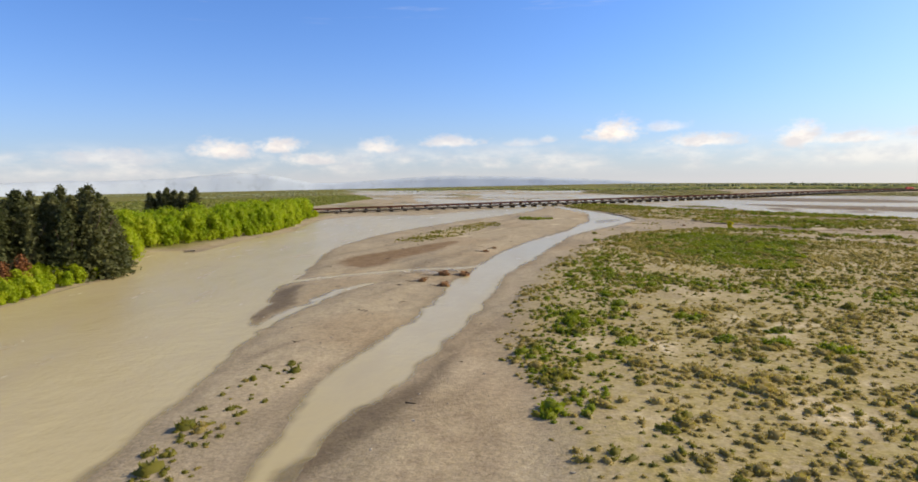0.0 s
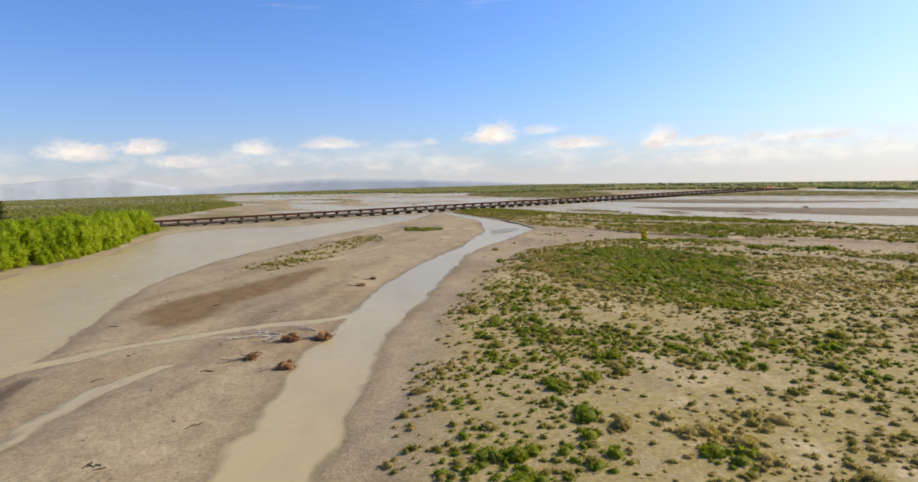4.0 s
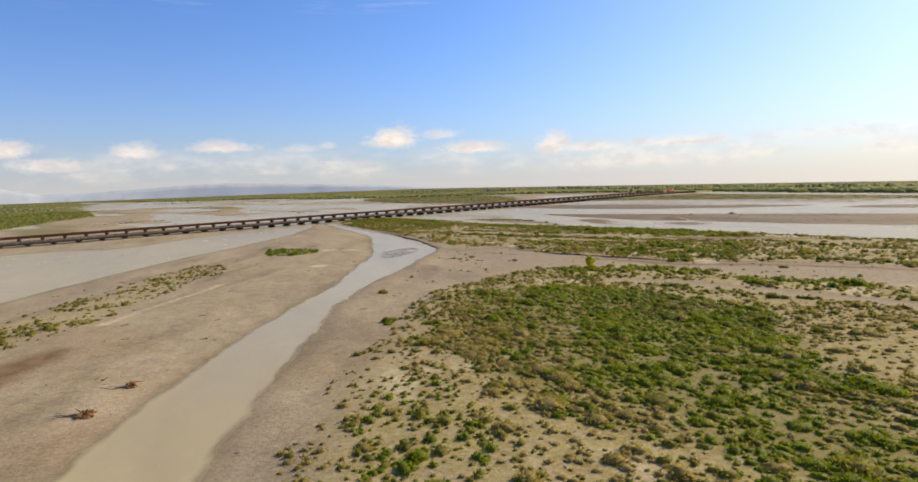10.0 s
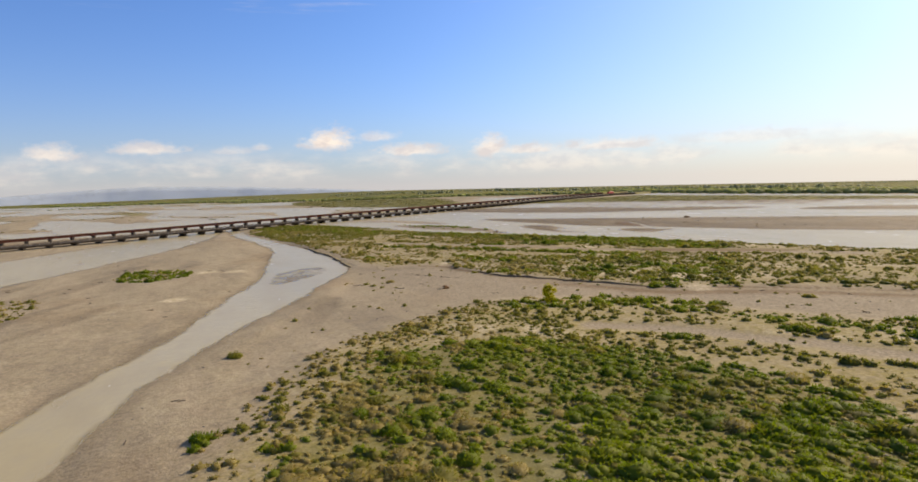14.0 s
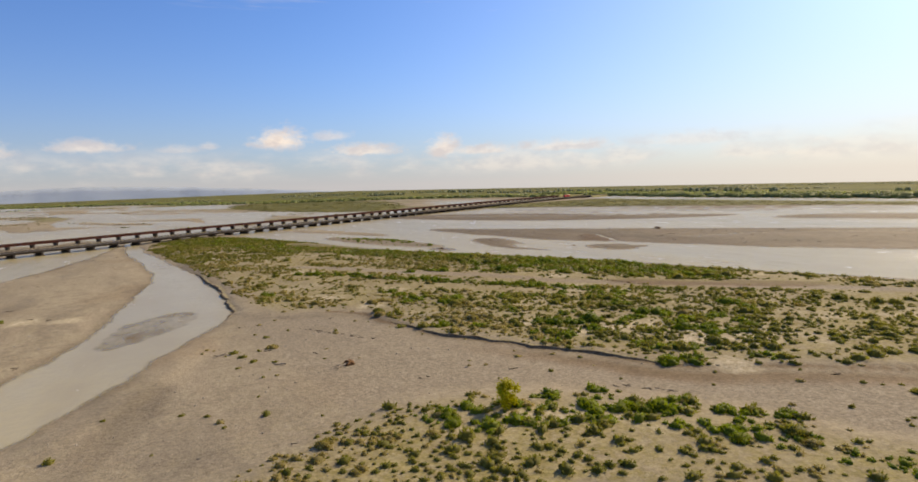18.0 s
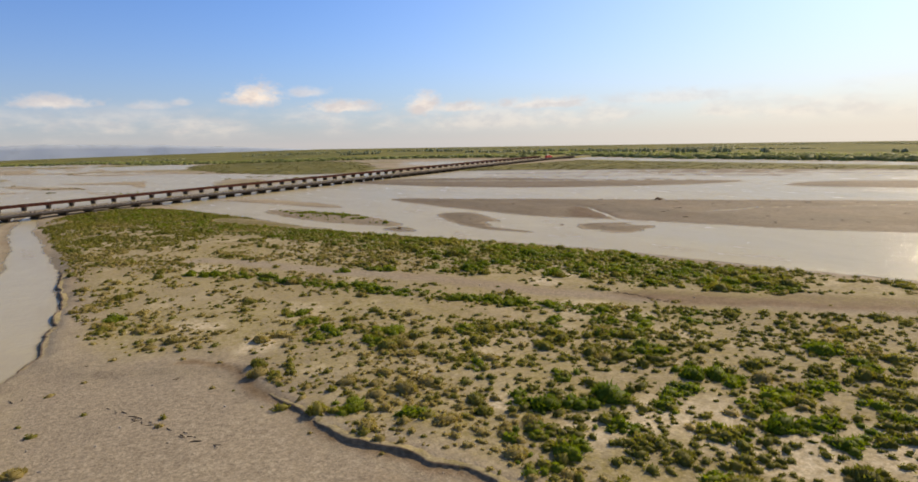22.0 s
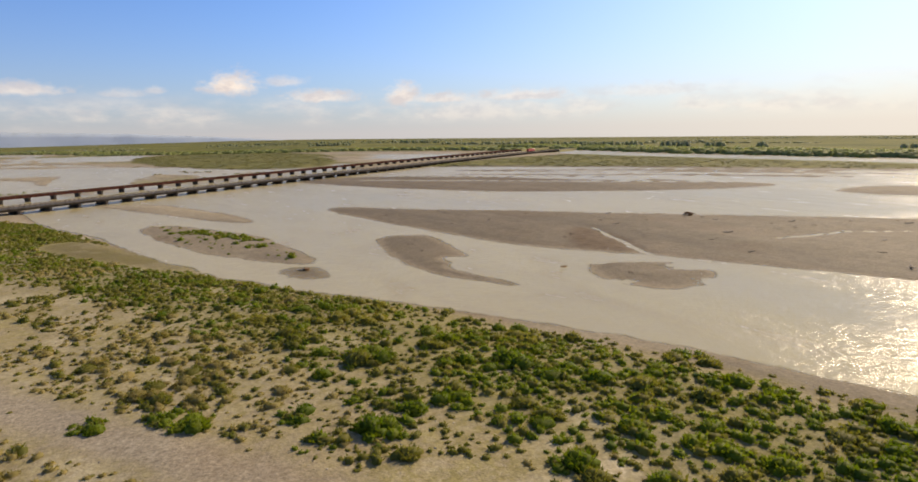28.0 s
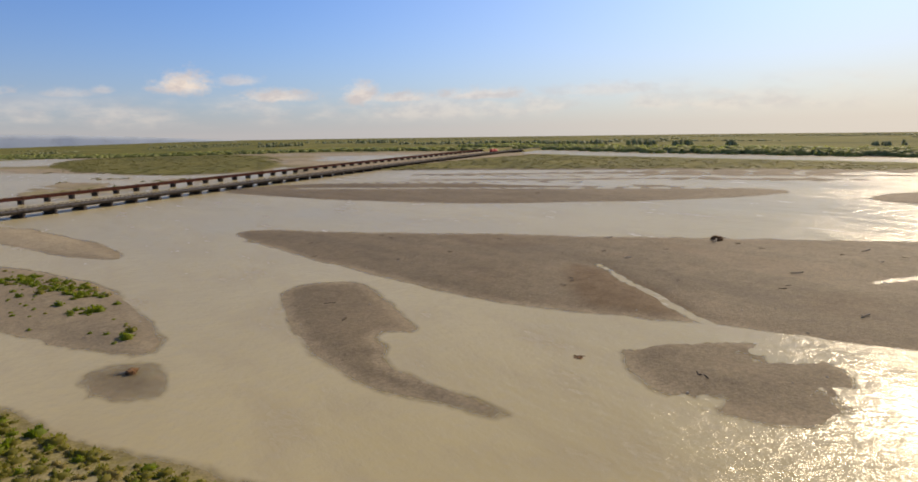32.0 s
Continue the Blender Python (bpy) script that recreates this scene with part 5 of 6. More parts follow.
def plant_trees():
    g = np.random.default_rng(23)
    willows = [tree_kind("willow_tree", crown_mesh(tree_crown(300 + i, 34, 2700, 0.36, 11.0, 6.0, -0.4), WILLOW, i * 0.21), trunk_mesh(6.0, 0.35, i),
                         "bright spring-green willow at the river's edge", "tree", "willows along the bank") for i in range(4)]
    spots = []
    for y in np.arange(214, 452, 6.5):
        edge = np.interp(y, [205, 235, 262, 320, 360, 410, 455], [-124, -119, -111, -98, -101, -108, -110])
        for d in (5, 13, 22, 33):
            spots.append((float(edge - d + g.uniform(-2.5, 2.5)), float(y + g.uniform(-3, 3))))
    spots += [(-108, 192), (-113, 199), (-119, 206), (-117, 193), (-124, 199), (-112, 185)]
    plant_row(willows, spots, 3, 0.78, 1.22)
    bushes = [tree_kind("willow_bush", crown_mesh(tree_crown(330 + i, 12, 900, 0.28, 4.2, 2.6, -0.2), WILLOW, 0.4 + i * 0.17), trunk_mesh(2.0, 0.12, 40 + i),
                        "bright green young willow bush on the bank", "bush", "willow bushes on the bank") for i in range(3)]
    spots = []
    for y in np.arange(92, 172, 3.4):
        edge = np.interp(y, [90, 118, 138, 157, 175], [-91, -95, -98, -97, -99])
        for d in (0.5, 4, 8):
            spots.append((float(edge - d + g.uniform(-1, 1)), float(y + g.uniform(-1.2, 1.2))))
    for y in np.arange(236, 452, 4.5):
        edge = np.interp(y, [205, 235, 262, 320, 360, 410, 455], [-119, -112, -104, -93, -97, -103, -104])
        spots.append((float(edge - 4 + g.uniform(-2, 2)), float(y)))
    plant_row(bushes, spots, 4, 0.7, 1.25)
    pines = [tree_kind("pine_tree", crown_mesh(conifer_crown(360 + i, 22.5, 7.4, 34, 30, 0.58), CONIFER, i * 0.3), trunk_mesh(16.0, 0.45, 60 + i),
                       "tall dark pine on the river bank", "tree", "pines on the bank") for i in range(3)]
    spots = [(-99, 166), (-98, 160), (-101, 172), (-104, 178), (-102, 155), (-105, 163), (-109, 152), (-116, 186), (-113, 167), (-120, 176), (-124, 188), (-118, 161), (-128, 170), (-132, 158), (-139, 172), (-136, 186), (-146, 164), (-150, 180), (-127, 150), (-142, 148), (-156, 152), (-160, 170), (-108, 168), (-112, 174), (-122, 168), (-131, 178), (-140, 160), (-121, 154), (-134, 168), (-147, 172), (-150, 158), (-110, 163), (-117, 172), (-125, 162), (-126, 177), (-133, 163), (-138, 180), (-143, 155), (-115, 148)]
    plant_row(pines, spots, 5, 0.86, 1.06)
    dead = tree_kind("dead_pine", crown_mesh(conifer_crown(380, 11.0, 4.2, 15, 12, 0.5), RUSTY, 0.2), trunk_mesh(9.0, 0.3, 80), "rust-brown dead pine below the living ones", "tree", "")
    plant_row([dead], [(-103.5, 141), (-106, 145.5), (-104.5, 136), (-111, 151)], 6, 0.6, 0.85)
    far_pines = [tree_kind("pine_clump", crown_mesh(conifer_crown(390 + i, 21, 7.5, 18, 16, 1.1), CONIFER, 0.5 + i * 0.2), trunk_mesh(14.0, 0.45, 90 + i),
                           "dark conifer standing above the willows", "tree", "conifers behind the willows") for i in range(2)]
    plant_row(far_pines, [(-256, 500), (-253, 494), (-250, 504), (-247, 497), (-243, 503), (-241, 496), (-237, 502), (-234, 497), (-231, 503), (-221, 500), (-217, 498)], 7, 0.85, 1.15)
    yellow = tree_kind("flowering_bush", crown_mesh(tree_crown(399, 14, 1500, 0.15, 3.9, 1.9, -0.2), GORSE, 0.2), trunk_mesh(1.6, 0.10, 95), "upright yellow-green flowering bush on the gravel", "bush", "")
    plant_row([yellow], [(121.3, 267.5)], 8, 0.98, 1.0)


plant_trees()


def far_woods():
    """Tree belts of the plain and the northern bank, too far to count."""
    g = np.random.default_rng(31)
    shapes = [shrub_shape(500 + i, 14, 0.10, 2, 1) for i in range(6)]
    pts, r, h = [], [], []

    def add(x, y, rad, hh):
        pts.append((x, y))
        r.append(rad)
        h.append(hh)

    # willow belt on the northern bank
    for y in np.arange(-100, 1150, 4.0):
        fx = float(np.interp(y, [-200, 200, 490, 720, 900, 1100], [766, 756, 743, 745, 781, 821])) + 6
        for d in (0, 8, 17, 27, 39, 53):
            if g.uniform() < 0.92:
                add(fx + d + g.uniform(-7, 7), y + g.uniform(-9, 9), g.uniform(6.0, 11.0), g.uniform(4.5, 7.0) if d < 30 else g.uniform(6.0, 8.5))
    # and on upstream of the bridges
    for v in np.arange(60, 2300, 6.0):
        for d in (4, 14, 26, 40, 58):
            if g.uniform() < 0.85:
                q = BRIDGE + BU * float(642 - 0.05 * v + d + g.uniform(-9, 9) + 40 * math.sin(v / 170)) + BN * float(v + g.uniform(-12, 12))
                add(q.x, q.y, g.uniform(6.0, 11.0), g.uniform(4.0, 7.0))
    pts_, r_, h_ = np.array(pts), np.array(r), np.array(h)
    z = height(pts_[:, 0], pts_[:, 1])
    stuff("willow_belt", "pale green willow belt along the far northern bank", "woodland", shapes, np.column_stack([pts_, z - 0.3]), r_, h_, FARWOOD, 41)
    # scrub beyond the bridges on the southern side, and on the flats
    pts.clear(), r.clear(), h.clear()
    for _ in range(2300):
        v = 70 + 720 * g.uniform(0, 1) ** 1.2
        s = -326 + 0.25 * v + 0.33 * min(max(v - 164, 0), 340) - 480 * g.uniform(0, 1) ** 1.8
        q = BRIDGE + BU * float(s) + BN * float(v)
        add(q.x, q.y, g.uniform(3.5, 7.5), g.uniform(1.8, 4.0))
    for _ in range(90):
        add(g.normal(166, 16), g.normal(748, 9), g.uniform(0.8, 2.4), g.uniform(0.5, 1.5))
    for _ in range(120):
        q = BRIDGE + BU * float(g.uniform(-420, -318)) + BN * float(g.uniform(8, 46))
        add(q.x, q.y, g.uniform(1.5, 3.0), g.uniform(1.2, 2.6))
    pts_, r_, h_ = np.array(pts), np.array(r), np.array(h)
    z = height(pts_[:, 0], pts_[:, 1])
    stuff("bank_scrub", "mixed green and brown scrub behind the bridges", "scrub", FAR_SHAPES, np.column_stack([pts_, z - 0.2]), r_, h_, BANKSCRUB, 42, 0.5)
    # thin strips of low scrub on the bars upstream
    pts.clear(), r.clear(), h.clear()
    for _ in range(46):
        v = 75 + 900 * g.uniform(0, 1) ** 1.3
        s = g.uniform(-250 + 0.3 * v, 330)
        q = BRIDGE + BU * float(s) + BN * float(v)
        L, turn = g.uniform(15, 55), g.normal(0.25, 0.3)
        for _ in range(int(L * 0.6)):
            a, b = g.normal(0, L * 0.5), g.normal(0, 3.0)
            add(q.x + math.cos(turn) * a - math.sin(turn) * b, q.y + math.sin(turn) * a + math.cos(turn) * b, g.uniform(1.0, 2.6), g.uniform(0.4, 1.1))
    pts_, r_, h_ = np.array(pts), np.array(r), np.array(h)
    z, _, wet, _ = survey(pts_[:, 0], pts_[:, 1])
    keep = wet < 3
    stuff("bar_scrub", "low dark scrub in strips on upstream bars", "scrub", FAR_SHAPES, np.column_stack([pts_, np.maximum(z, WATER_Z + trend(pts_[:, 0], pts_[:, 1])) - 0.1])[keep], r_[keep], h_[keep], FLATSCRUB, 46, 0.5)
    # low bushes on the flat green islands
    pts.clear(), r.clear(), h.clear()
    for poly, n in ((FAR_FLAT, 3800), (UP_ISLAND, 2600)):
        P = np.array(poly)
        c = np.column_stack([g.uniform(P[:, 0].min(), P[:, 0].max(), n), g.uniform(P[:, 1].min(), P[:, 1].max(), n)])
        ins = (inside(poly, c[:, 0], c[:, 1]) > 3) & (along(FAR_CHANNEL, c[:, 0], c[:, 1], 60.0) < 0)
        for x, y in c[ins]:
            add(x, y, g.uniform(2.5, 6.0), g.uniform(0.22, 0.5))
    pts_, r_, h_ = np.array(pts), np.array(r), np.array(h)
    z = height(pts_[:, 0], pts_[:, 1])
    stuff("island_scrub", "low green and straw-coloured scrub on river islands", "scrub", FAR_SHAPES, np.column_stack([pts_, z - 0.1]), r_, h_, FLATSCRUB, 43)
    # belts and shelter rows out on the plain
    pts.clear(), r.clear(), h.clear()
    for _ in range(75):
        az = radians(g.uniform(-46, 88))
        d = 1150 + 2600 * g.uniform(0, 1)
        cx, cy = 150 + math.sin(az) * d, 250 + math.cos(az) * d
        s, v = (cx - BRIDGE.x) * BU.x + (cy - BRIDGE.y) * BU.y, (cx - BRIDGE.x) * BN.x + (cy - BRIDGE.y) * BN.y
        if -330 + 0.25 * v < s < 640 and v < 1150:
            continue
        n = int(g.integers(8, 34))
        turn = az + math.pi / 2 + g.normal(0, 0.25)
        for i in range(n):
            q = (i - n / 2) * 11
            add(cx + math.sin(turn) * q + g.uniform(-5, 5), cy + math.cos(turn) * q + g.uniform(-5, 5), g.uniform(6, 11), g.uniform(2.5, 6.0))
    pts_, r_, h_ = np.array(pts), np.array(r), np.array(h)
    z = height(pts_[:, 0], pts_[:, 1])
    stuff("shelter_belts", "dark tree belts across the far farmland plain, paled by haze", "woodland", [shrub_shape(540 + i, 8, 0.25, 1, 1) for i in range(5)], np.column_stack([pts_, z - 0.3]), r_, h_, FARDARK, 44)
    pts.clear(), r.clear(), h.clear()
    for az0, az1, d, n, hh in ((20.5, 24.5, 1500, 30, 12), (44, 47, 1250, 22, 11), (46.5, 52, 1120, 44, 12), (53.5, 56, 1000, 18, 13), (57.5, 59, 960, 9, 15), (61.5, 62.6, 930, 6, 13), (72, 74, 900, 8, 10), (29, 33, 1700, 40, 13), (33, 44, 1400, 60, 9), (12, 30, 2000, 70, 9)):
        for i in range(n):
            az = radians(g.uniform(az0, az1))
            dd = d + g.uniform(-30, 30)
            add(180 + math.sin(az) * dd, 340 + math.cos(az) * dd, g.uniform(3.0, 6.5), hh * g.uniform(0.6, 1.25))
    pts_, r_, h_ = np.array(pts), np.array(r), np.array(h)
    z = height(pts_[:, 0], pts_[:, 1])
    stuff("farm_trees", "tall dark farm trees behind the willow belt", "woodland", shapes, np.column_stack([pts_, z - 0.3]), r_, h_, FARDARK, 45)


far_woods()


def cut_bank(outline, start, end, extra, cap, label):
    """A broken earth face where a channel has eaten into its outer bank."""
    P = rounded(outline)
    lo = np.argmin(np.hypot(P[:, 0] - start[0], P[:, 1] - start[1]))
    hi = np.argmin(np.hypot(P[:, 0] - end[0], P[:, 1] - end[1]))
    P = P[min(lo, hi):max(lo, hi) + 1]
    run = np.concatenate([[0], np.cumsum(np.hypot(*np.diff(P, axis=0).T))])
    s = np.arange(0, run[-1], 0.35)
    qx, qy = np.interp(s, run, P[:, 0]), np.interp(s, run, P[:, 1])
    x, y = qx.copy(), qy.copy()
    for _ in range(4):
        x = qx - vnoise(x, y, 17, 3, 3) * 1.5 - vnoise(x, y, 3.6, 13, 2) * 0.7
        y = qy - vnoise(x, y, 17, 9, 3) * 1.5 - vnoise(x, y, 3.6, 19, 2) * 0.7
    tx, ty = np.gradient(x), np.gradient(y)
    n = np.hypot(tx, ty) + 1e-6
    ox, oy = tx / n, ty / n
    ox, oy = oy, -ox                                   # away from the island
    if survey(x + ox * 1.4, y + oy * 1.4)[0].mean() > survey(x - ox * 1.4, y - oy * 1.4)[0].mean():
        ox, oy = -ox, -oy
    jag = 0.22 * vnoise(s, s * 0, 1.6, 71, 3) + 0.25 * vnoise(s, s * 0, 6, 73, 2)
    low = survey(x + ox * 0.9, y + oy * 0.9)[0]
    top = survey(x - ox * 1.5, y - oy * 1.5)[0] + extra
    fade = np.clip(s / 4 + 0.2, 0, 1) * np.clip((run[-1] - s) / 12, 0, 1)
    rows = []
    for off, f, lift in ((0.55, 0.0, -0.12), (0.28, 0.22, 0.0), (0.10, 0.55, 0.0), (0.05, 0.90, 0.0), (-0.12, 1.0, 0.04), (-0.55 * cap, 1.0, 0.0), (-1.9 * cap, 1.0, -0.14 - extra)):
        rough = 0.07 * vnoise(s + off * 40, s * 0 + f * 9, 0.8, 75, 2)
        o = off + (jag + rough) * (0 if off < -1.5 else 1)
        broken = 1.0 if off < -0.5 else 0.82 + 0.5 * vnoise(s, s * 0, 4.5, 77, 2)
        zz = low + (top - low) * f * broken * (0.25 + 0.75 * fade) + lift
        rows.append(np.stack([x + ox * o, y + oy * o, zz], -1))
    faces = grid_faces(len(s), len(rows))
    index = np.where(np.arange(len(faces)) // (len(s) - 1) < (4 if cap > 0.8 else 5), 0, 1)
    count = len(s) * len(rows)
    zone = np.tile(np.array([0.6, 0.0, 0.0, 0.0]), (count, 1))
    me = mesh_np("cut_bank", np.concatenate(rows), faces, [EARTH, GROUND], index=index, smooth=True, zone=zone)
    tagged(new("cut_bank", me), label, "bank", kind="structure")


BANK_END = (152.5, 266)
EARTH = plain("damp_earth", (0.135, 0.096, 0.056), (0.255, 0.185, 0.115), 0.95, 1.3, bumpy=0.8)
cut_bank(ISLAND, (130, 322), BANK_END, 0.0, 1.0, "low dark earth bank cut by the old channel")
cut_bank(MIDDLE_CHANNEL, (101, 345), (107, 440), -0.12, 0.6, "low undercut earth bank at the channel's bend")

# ---- bridges ----
SPAN = 12.2


def on_bridge(s, off, z=0.0):
    """Pose at s metres along the bridges' axis, off metres upstream of the road bridge."""
    p = BRIDGE + BU * s + BN * off
    return Matrix.Translation((p.x, p.y, z)) @ Matrix.Rotation(math.atan2(BU.y, BU.x), 4, "Z")


def shared(bm, name, mat):
    me = bpy.data.meshes.new(name)
    bm.to_mesh(me)
    bm.free()
    me.materials.append(mat)
    return me


def build_road_bridge():
    root = tagged(new("road_bridge"), "long low concrete road bridge with pipe railings over the braided river", "bridge")
    L = SPAN
    deck = shared(block(bmesh.new(), 0.02, L - 0.02, -4.1, 4.1, 1.72, 1.98), "deck_slab", DARKCON)
    beam = shared(block(bmesh.new(), 0.02, L - 0.02, -0.22, 0.22, 0.96, 1.716), "beam", DARKCON)
    kerb = shared(block(bmesh.new(), 0.02, L - 0.02, -0.15, 0.15, 1.68, 2.16, 0.03), "kerb", DARKCON)
    road = shared(block(bmesh.new(), 0, L, -3.7, 3.7, 1.985, 2.03), "carriageway", ASPHALT)
    line = bmesh.new()
    for i in range(2):
        block(line, i * 6.1 + 1, i * 6.1 + 4, -0.06, 0.06, 2.03, 2.036)
    line = shared(line, "centre_line", WHITEPAINT)
    rail = bmesh.new()
    for i in range(6):
        block(rail, i * L / 6, i * L / 6 + 0.16, -0.08, 0.08, 2.1, 2.86)
    for z in (2.42, 2.76):
        block(rail, 0, L, -0.05, 0.05, z, z + 0.10)
    rail = shared(rail, "railing", DARKCON)
    pier = bmesh.new()
    block(pier, -0.62, 0.62, -4.3, 4.3, 0.40, 0.96, 0.06)
    block(pier, -0.50, 0.50, -4.0, 4.0, -3.0, 0.42, 0.22)
    block(pier, -0.95, 0.95, -4.3, 4.3, -3.0, -0.35, 0.12)
    pier = shared(pier, "pier", DARKCON)
    k0, k1 = -30, 47
    for k in range(k0, k1 + 1):
        s = 62.8 + SPAN * k
        z = float(trend(*np.array([[BRIDGE.x + BU.x * s], [BRIDGE.y + BU.y * s]]))[0])
        items = [(pier, 0)] if k == k1 else [(pier, 0), (deck, 0), (road, 0), (line, 0), (beam, -3.3), (beam, -1.1), (beam, 1.1), (beam, 3.3), (kerb, -4.255), (kerb, 4.255), (rail, -4.255), (rail, 4.255)]
        for me, off in items:
            ob = new(me.name.split(".")[0], me)
            ob.parent = root
            ob.matrix_basis = on_bridge(s, off, z)


def build_rail_bridge():
    root = tagged(new("railway_bridge"), "long railway bridge with rust-red plate girders on concrete piers", "bridge")
    L, off = SPAN, 54.0
    gird = bmesh.new()
    block(gird, 0.03, L - 0.03, -0.02, 0.02, 1.35, 2.72)
    for z in (1.35, 2.68):
        block(gird, 0.03, L - 0.03, -0.20, 0.20, z, z + 0.06)
    for i in range(9):
        x = 0.1 + i * (L - 0.3) / 8
        block(gird, x, x + 0.08, -0.16, 0.16, 1.41, 2.68)
    gird = shared(gird, "plate_girder", RUST)
    brace = shared(block(bmesh.new(), 0.3, 0.45, -0.93, 0.93, 1.5, 2.5), "cross_brace", RUST)
    ties = shared(block(bmesh.new(), 0.01, L - 0.01, -1.7, 1.7, 2.745, 2.92, 0.02), "track_deck", TIMBER)
    rail = bmesh.new()
    block(rail, 0, L, -0.04, 0.04, 2.92, 3.06)
    rail = shared(rail, "rail", RUST)
    pier = bmesh.new()
    block(pier, -0.75, 0.75, -2.3, 2.3, 0.95, 1.35, 0.06)
    block(pier, -0.55, 0.55, -2.0, 2.0, -3.0, 0.97, 0.15)
    pier = shared(pier, "pier", DARKCON)
    for k in range(-28, 50):
        s = 44.4 + SPAN * k
        z = float(trend(*np.array([[BRIDGE.x + BU.x * s], [BRIDGE.y + BU.y * s]]))[0])
        items = [(pier, 0)] if k == 49 else [(pier, 0), (gird, -0.95), (gird, 0.95), (ties, 0), (rail, -0.53), (rail, 0.53)]
        for me, d in items:
            ob = new(me.name.split(".")[0], me)
            ob.parent = root
            ob.matrix_basis = on_bridge(s, off + d, z)
        for i in range(4 if k < 49 else 0):
            ob = new("cross_brace", brace)
            ob.parent = root
            ob.matrix_basis = on_bridge(s + i * L / 4, off, z)


build_road_bridge()
build_rail_bridge()


def approach(name, label, off, s0, s1, width, top, surface):
    """An earth bank that carries the line on to the land at either end."""
    n = int(abs(s1 - s0) / 12) + 2
    ss = np.linspace(s0, s1, n)
    prof = [(-width - 4.5, -1.2), (-width, top), (width, top), (width + 4.5, -1.2)]
    v = []
    for s in ss:
        p = BRIDGE + BU * float(s)
        t = float(trend(np.array([p.x]), np.array([p.y]))[0])
        for o, z in prof:
            q = p + BN * (off + o)
            v.append((q.x, q.y, z + t))
    f = []
    for i in range(n - 1):
        for j in range(3):
            a = i * 4 + j
            f.append((a, a + 4, a + 5, a + 1))
    f = np.array(f)
    if s1 < s0:
        f = f[:, ::-1]
    idx = np.tile([0, 1, 0], n - 1)
    tagged(new(name, mesh_np(name, np.array(v), f, [GROUND, surface], index=idx, zone=np.tile([0.4, 0, 0.2, 0.6], (len(v), 1)))), label, "embankment", kind="structure")


approach("road_1", "sealed road on a low bank at the bridge's southern end", 0, -300, -620, 4.6, 1.97, ASPHALT)
approach("road_2", "sealed road on a low bank at the bridge's northern end", 0, 637, 1100, 4.6, 1.97, ASPHALT)
approach("railway_bank_1", "gravel railway bank at the bridge's southern end", 54, -296, -620, 2.6, 2.72, GROUND)
approach("railway_bank_2", "gravel railway bank at the bridge's northern end", 54, 642, 1100, 2.6, 2.72, GROUND)


def build_truck():
    root = tagged(new("truck"), "bright red truck with a covered trailer crossing the road bridge", "truck")
    cab = bmesh.new()
    block(cab, 7.0, 9.2, -1.22, 1.22, 0.75, 3.1, 0.16)
    cab = part("cab", cab, REDPAINT, root)
    part("windscreen", block(bmesh.new(), 9.18, 9.24, -1.05, 1.05, 1.8, 2.75), GLASS, cab)
    part("roof_fairing", block(bmesh.new(), 7.1, 8.6, -1.1, 1.1, 3.08, 3.6, 0.2), WHITEPAINT, cab)
    part("cargo_box", block(bmesh.new(), -0.2, 6.7, -1.25, 1.25, 1.05, 3.75, 0.06), REDPAINT, root)
    part("trailer_box", block(bmesh.new(), -9.2, -1.2, -1.25, 1.25, 1.05, 3.75, 0.06), REDPAINT, root)
    part("chassis", block(bmesh.new(), -9.2, 9.0, -0.5, 0.5, 0.6, 1.0), TYRE, root)
    for x in (8.1, 4.2, 2.9, 0.9, -2.4, -6.9, -8.2):
        for y in (-1.05, 1.05):
            bm = bmesh.new()
            bmesh.ops.create_cone(bm, cap_ends=True, segments=16, radius1=0.5, radius2=0.5, depth=0.32, matrix=Matrix.Translation((x, y, 0.5)) @ Matrix.Rotation(radians(90), 4, "X"))
            wheel = part("wheel", bm, TYRE, root)
            bm = bmesh.new()
            bmesh.ops.create_cone(bm, cap_ends=True, segments=12, radius1=0.26, radius2=0.26, depth=0.36, matrix=Matrix.Translation((x, y, 0.5)) @ Matrix.Rotation(radians(90), 4, "X"))
            part("rim", bm, STEEL, wheel)
    root.matrix_basis = on_bridge(560.0, 1.8, 2.03 + float(trend(np.array([652.5]), np.array([866.9]))[0]))


build_truck()

# ---- driftwood and stones ----


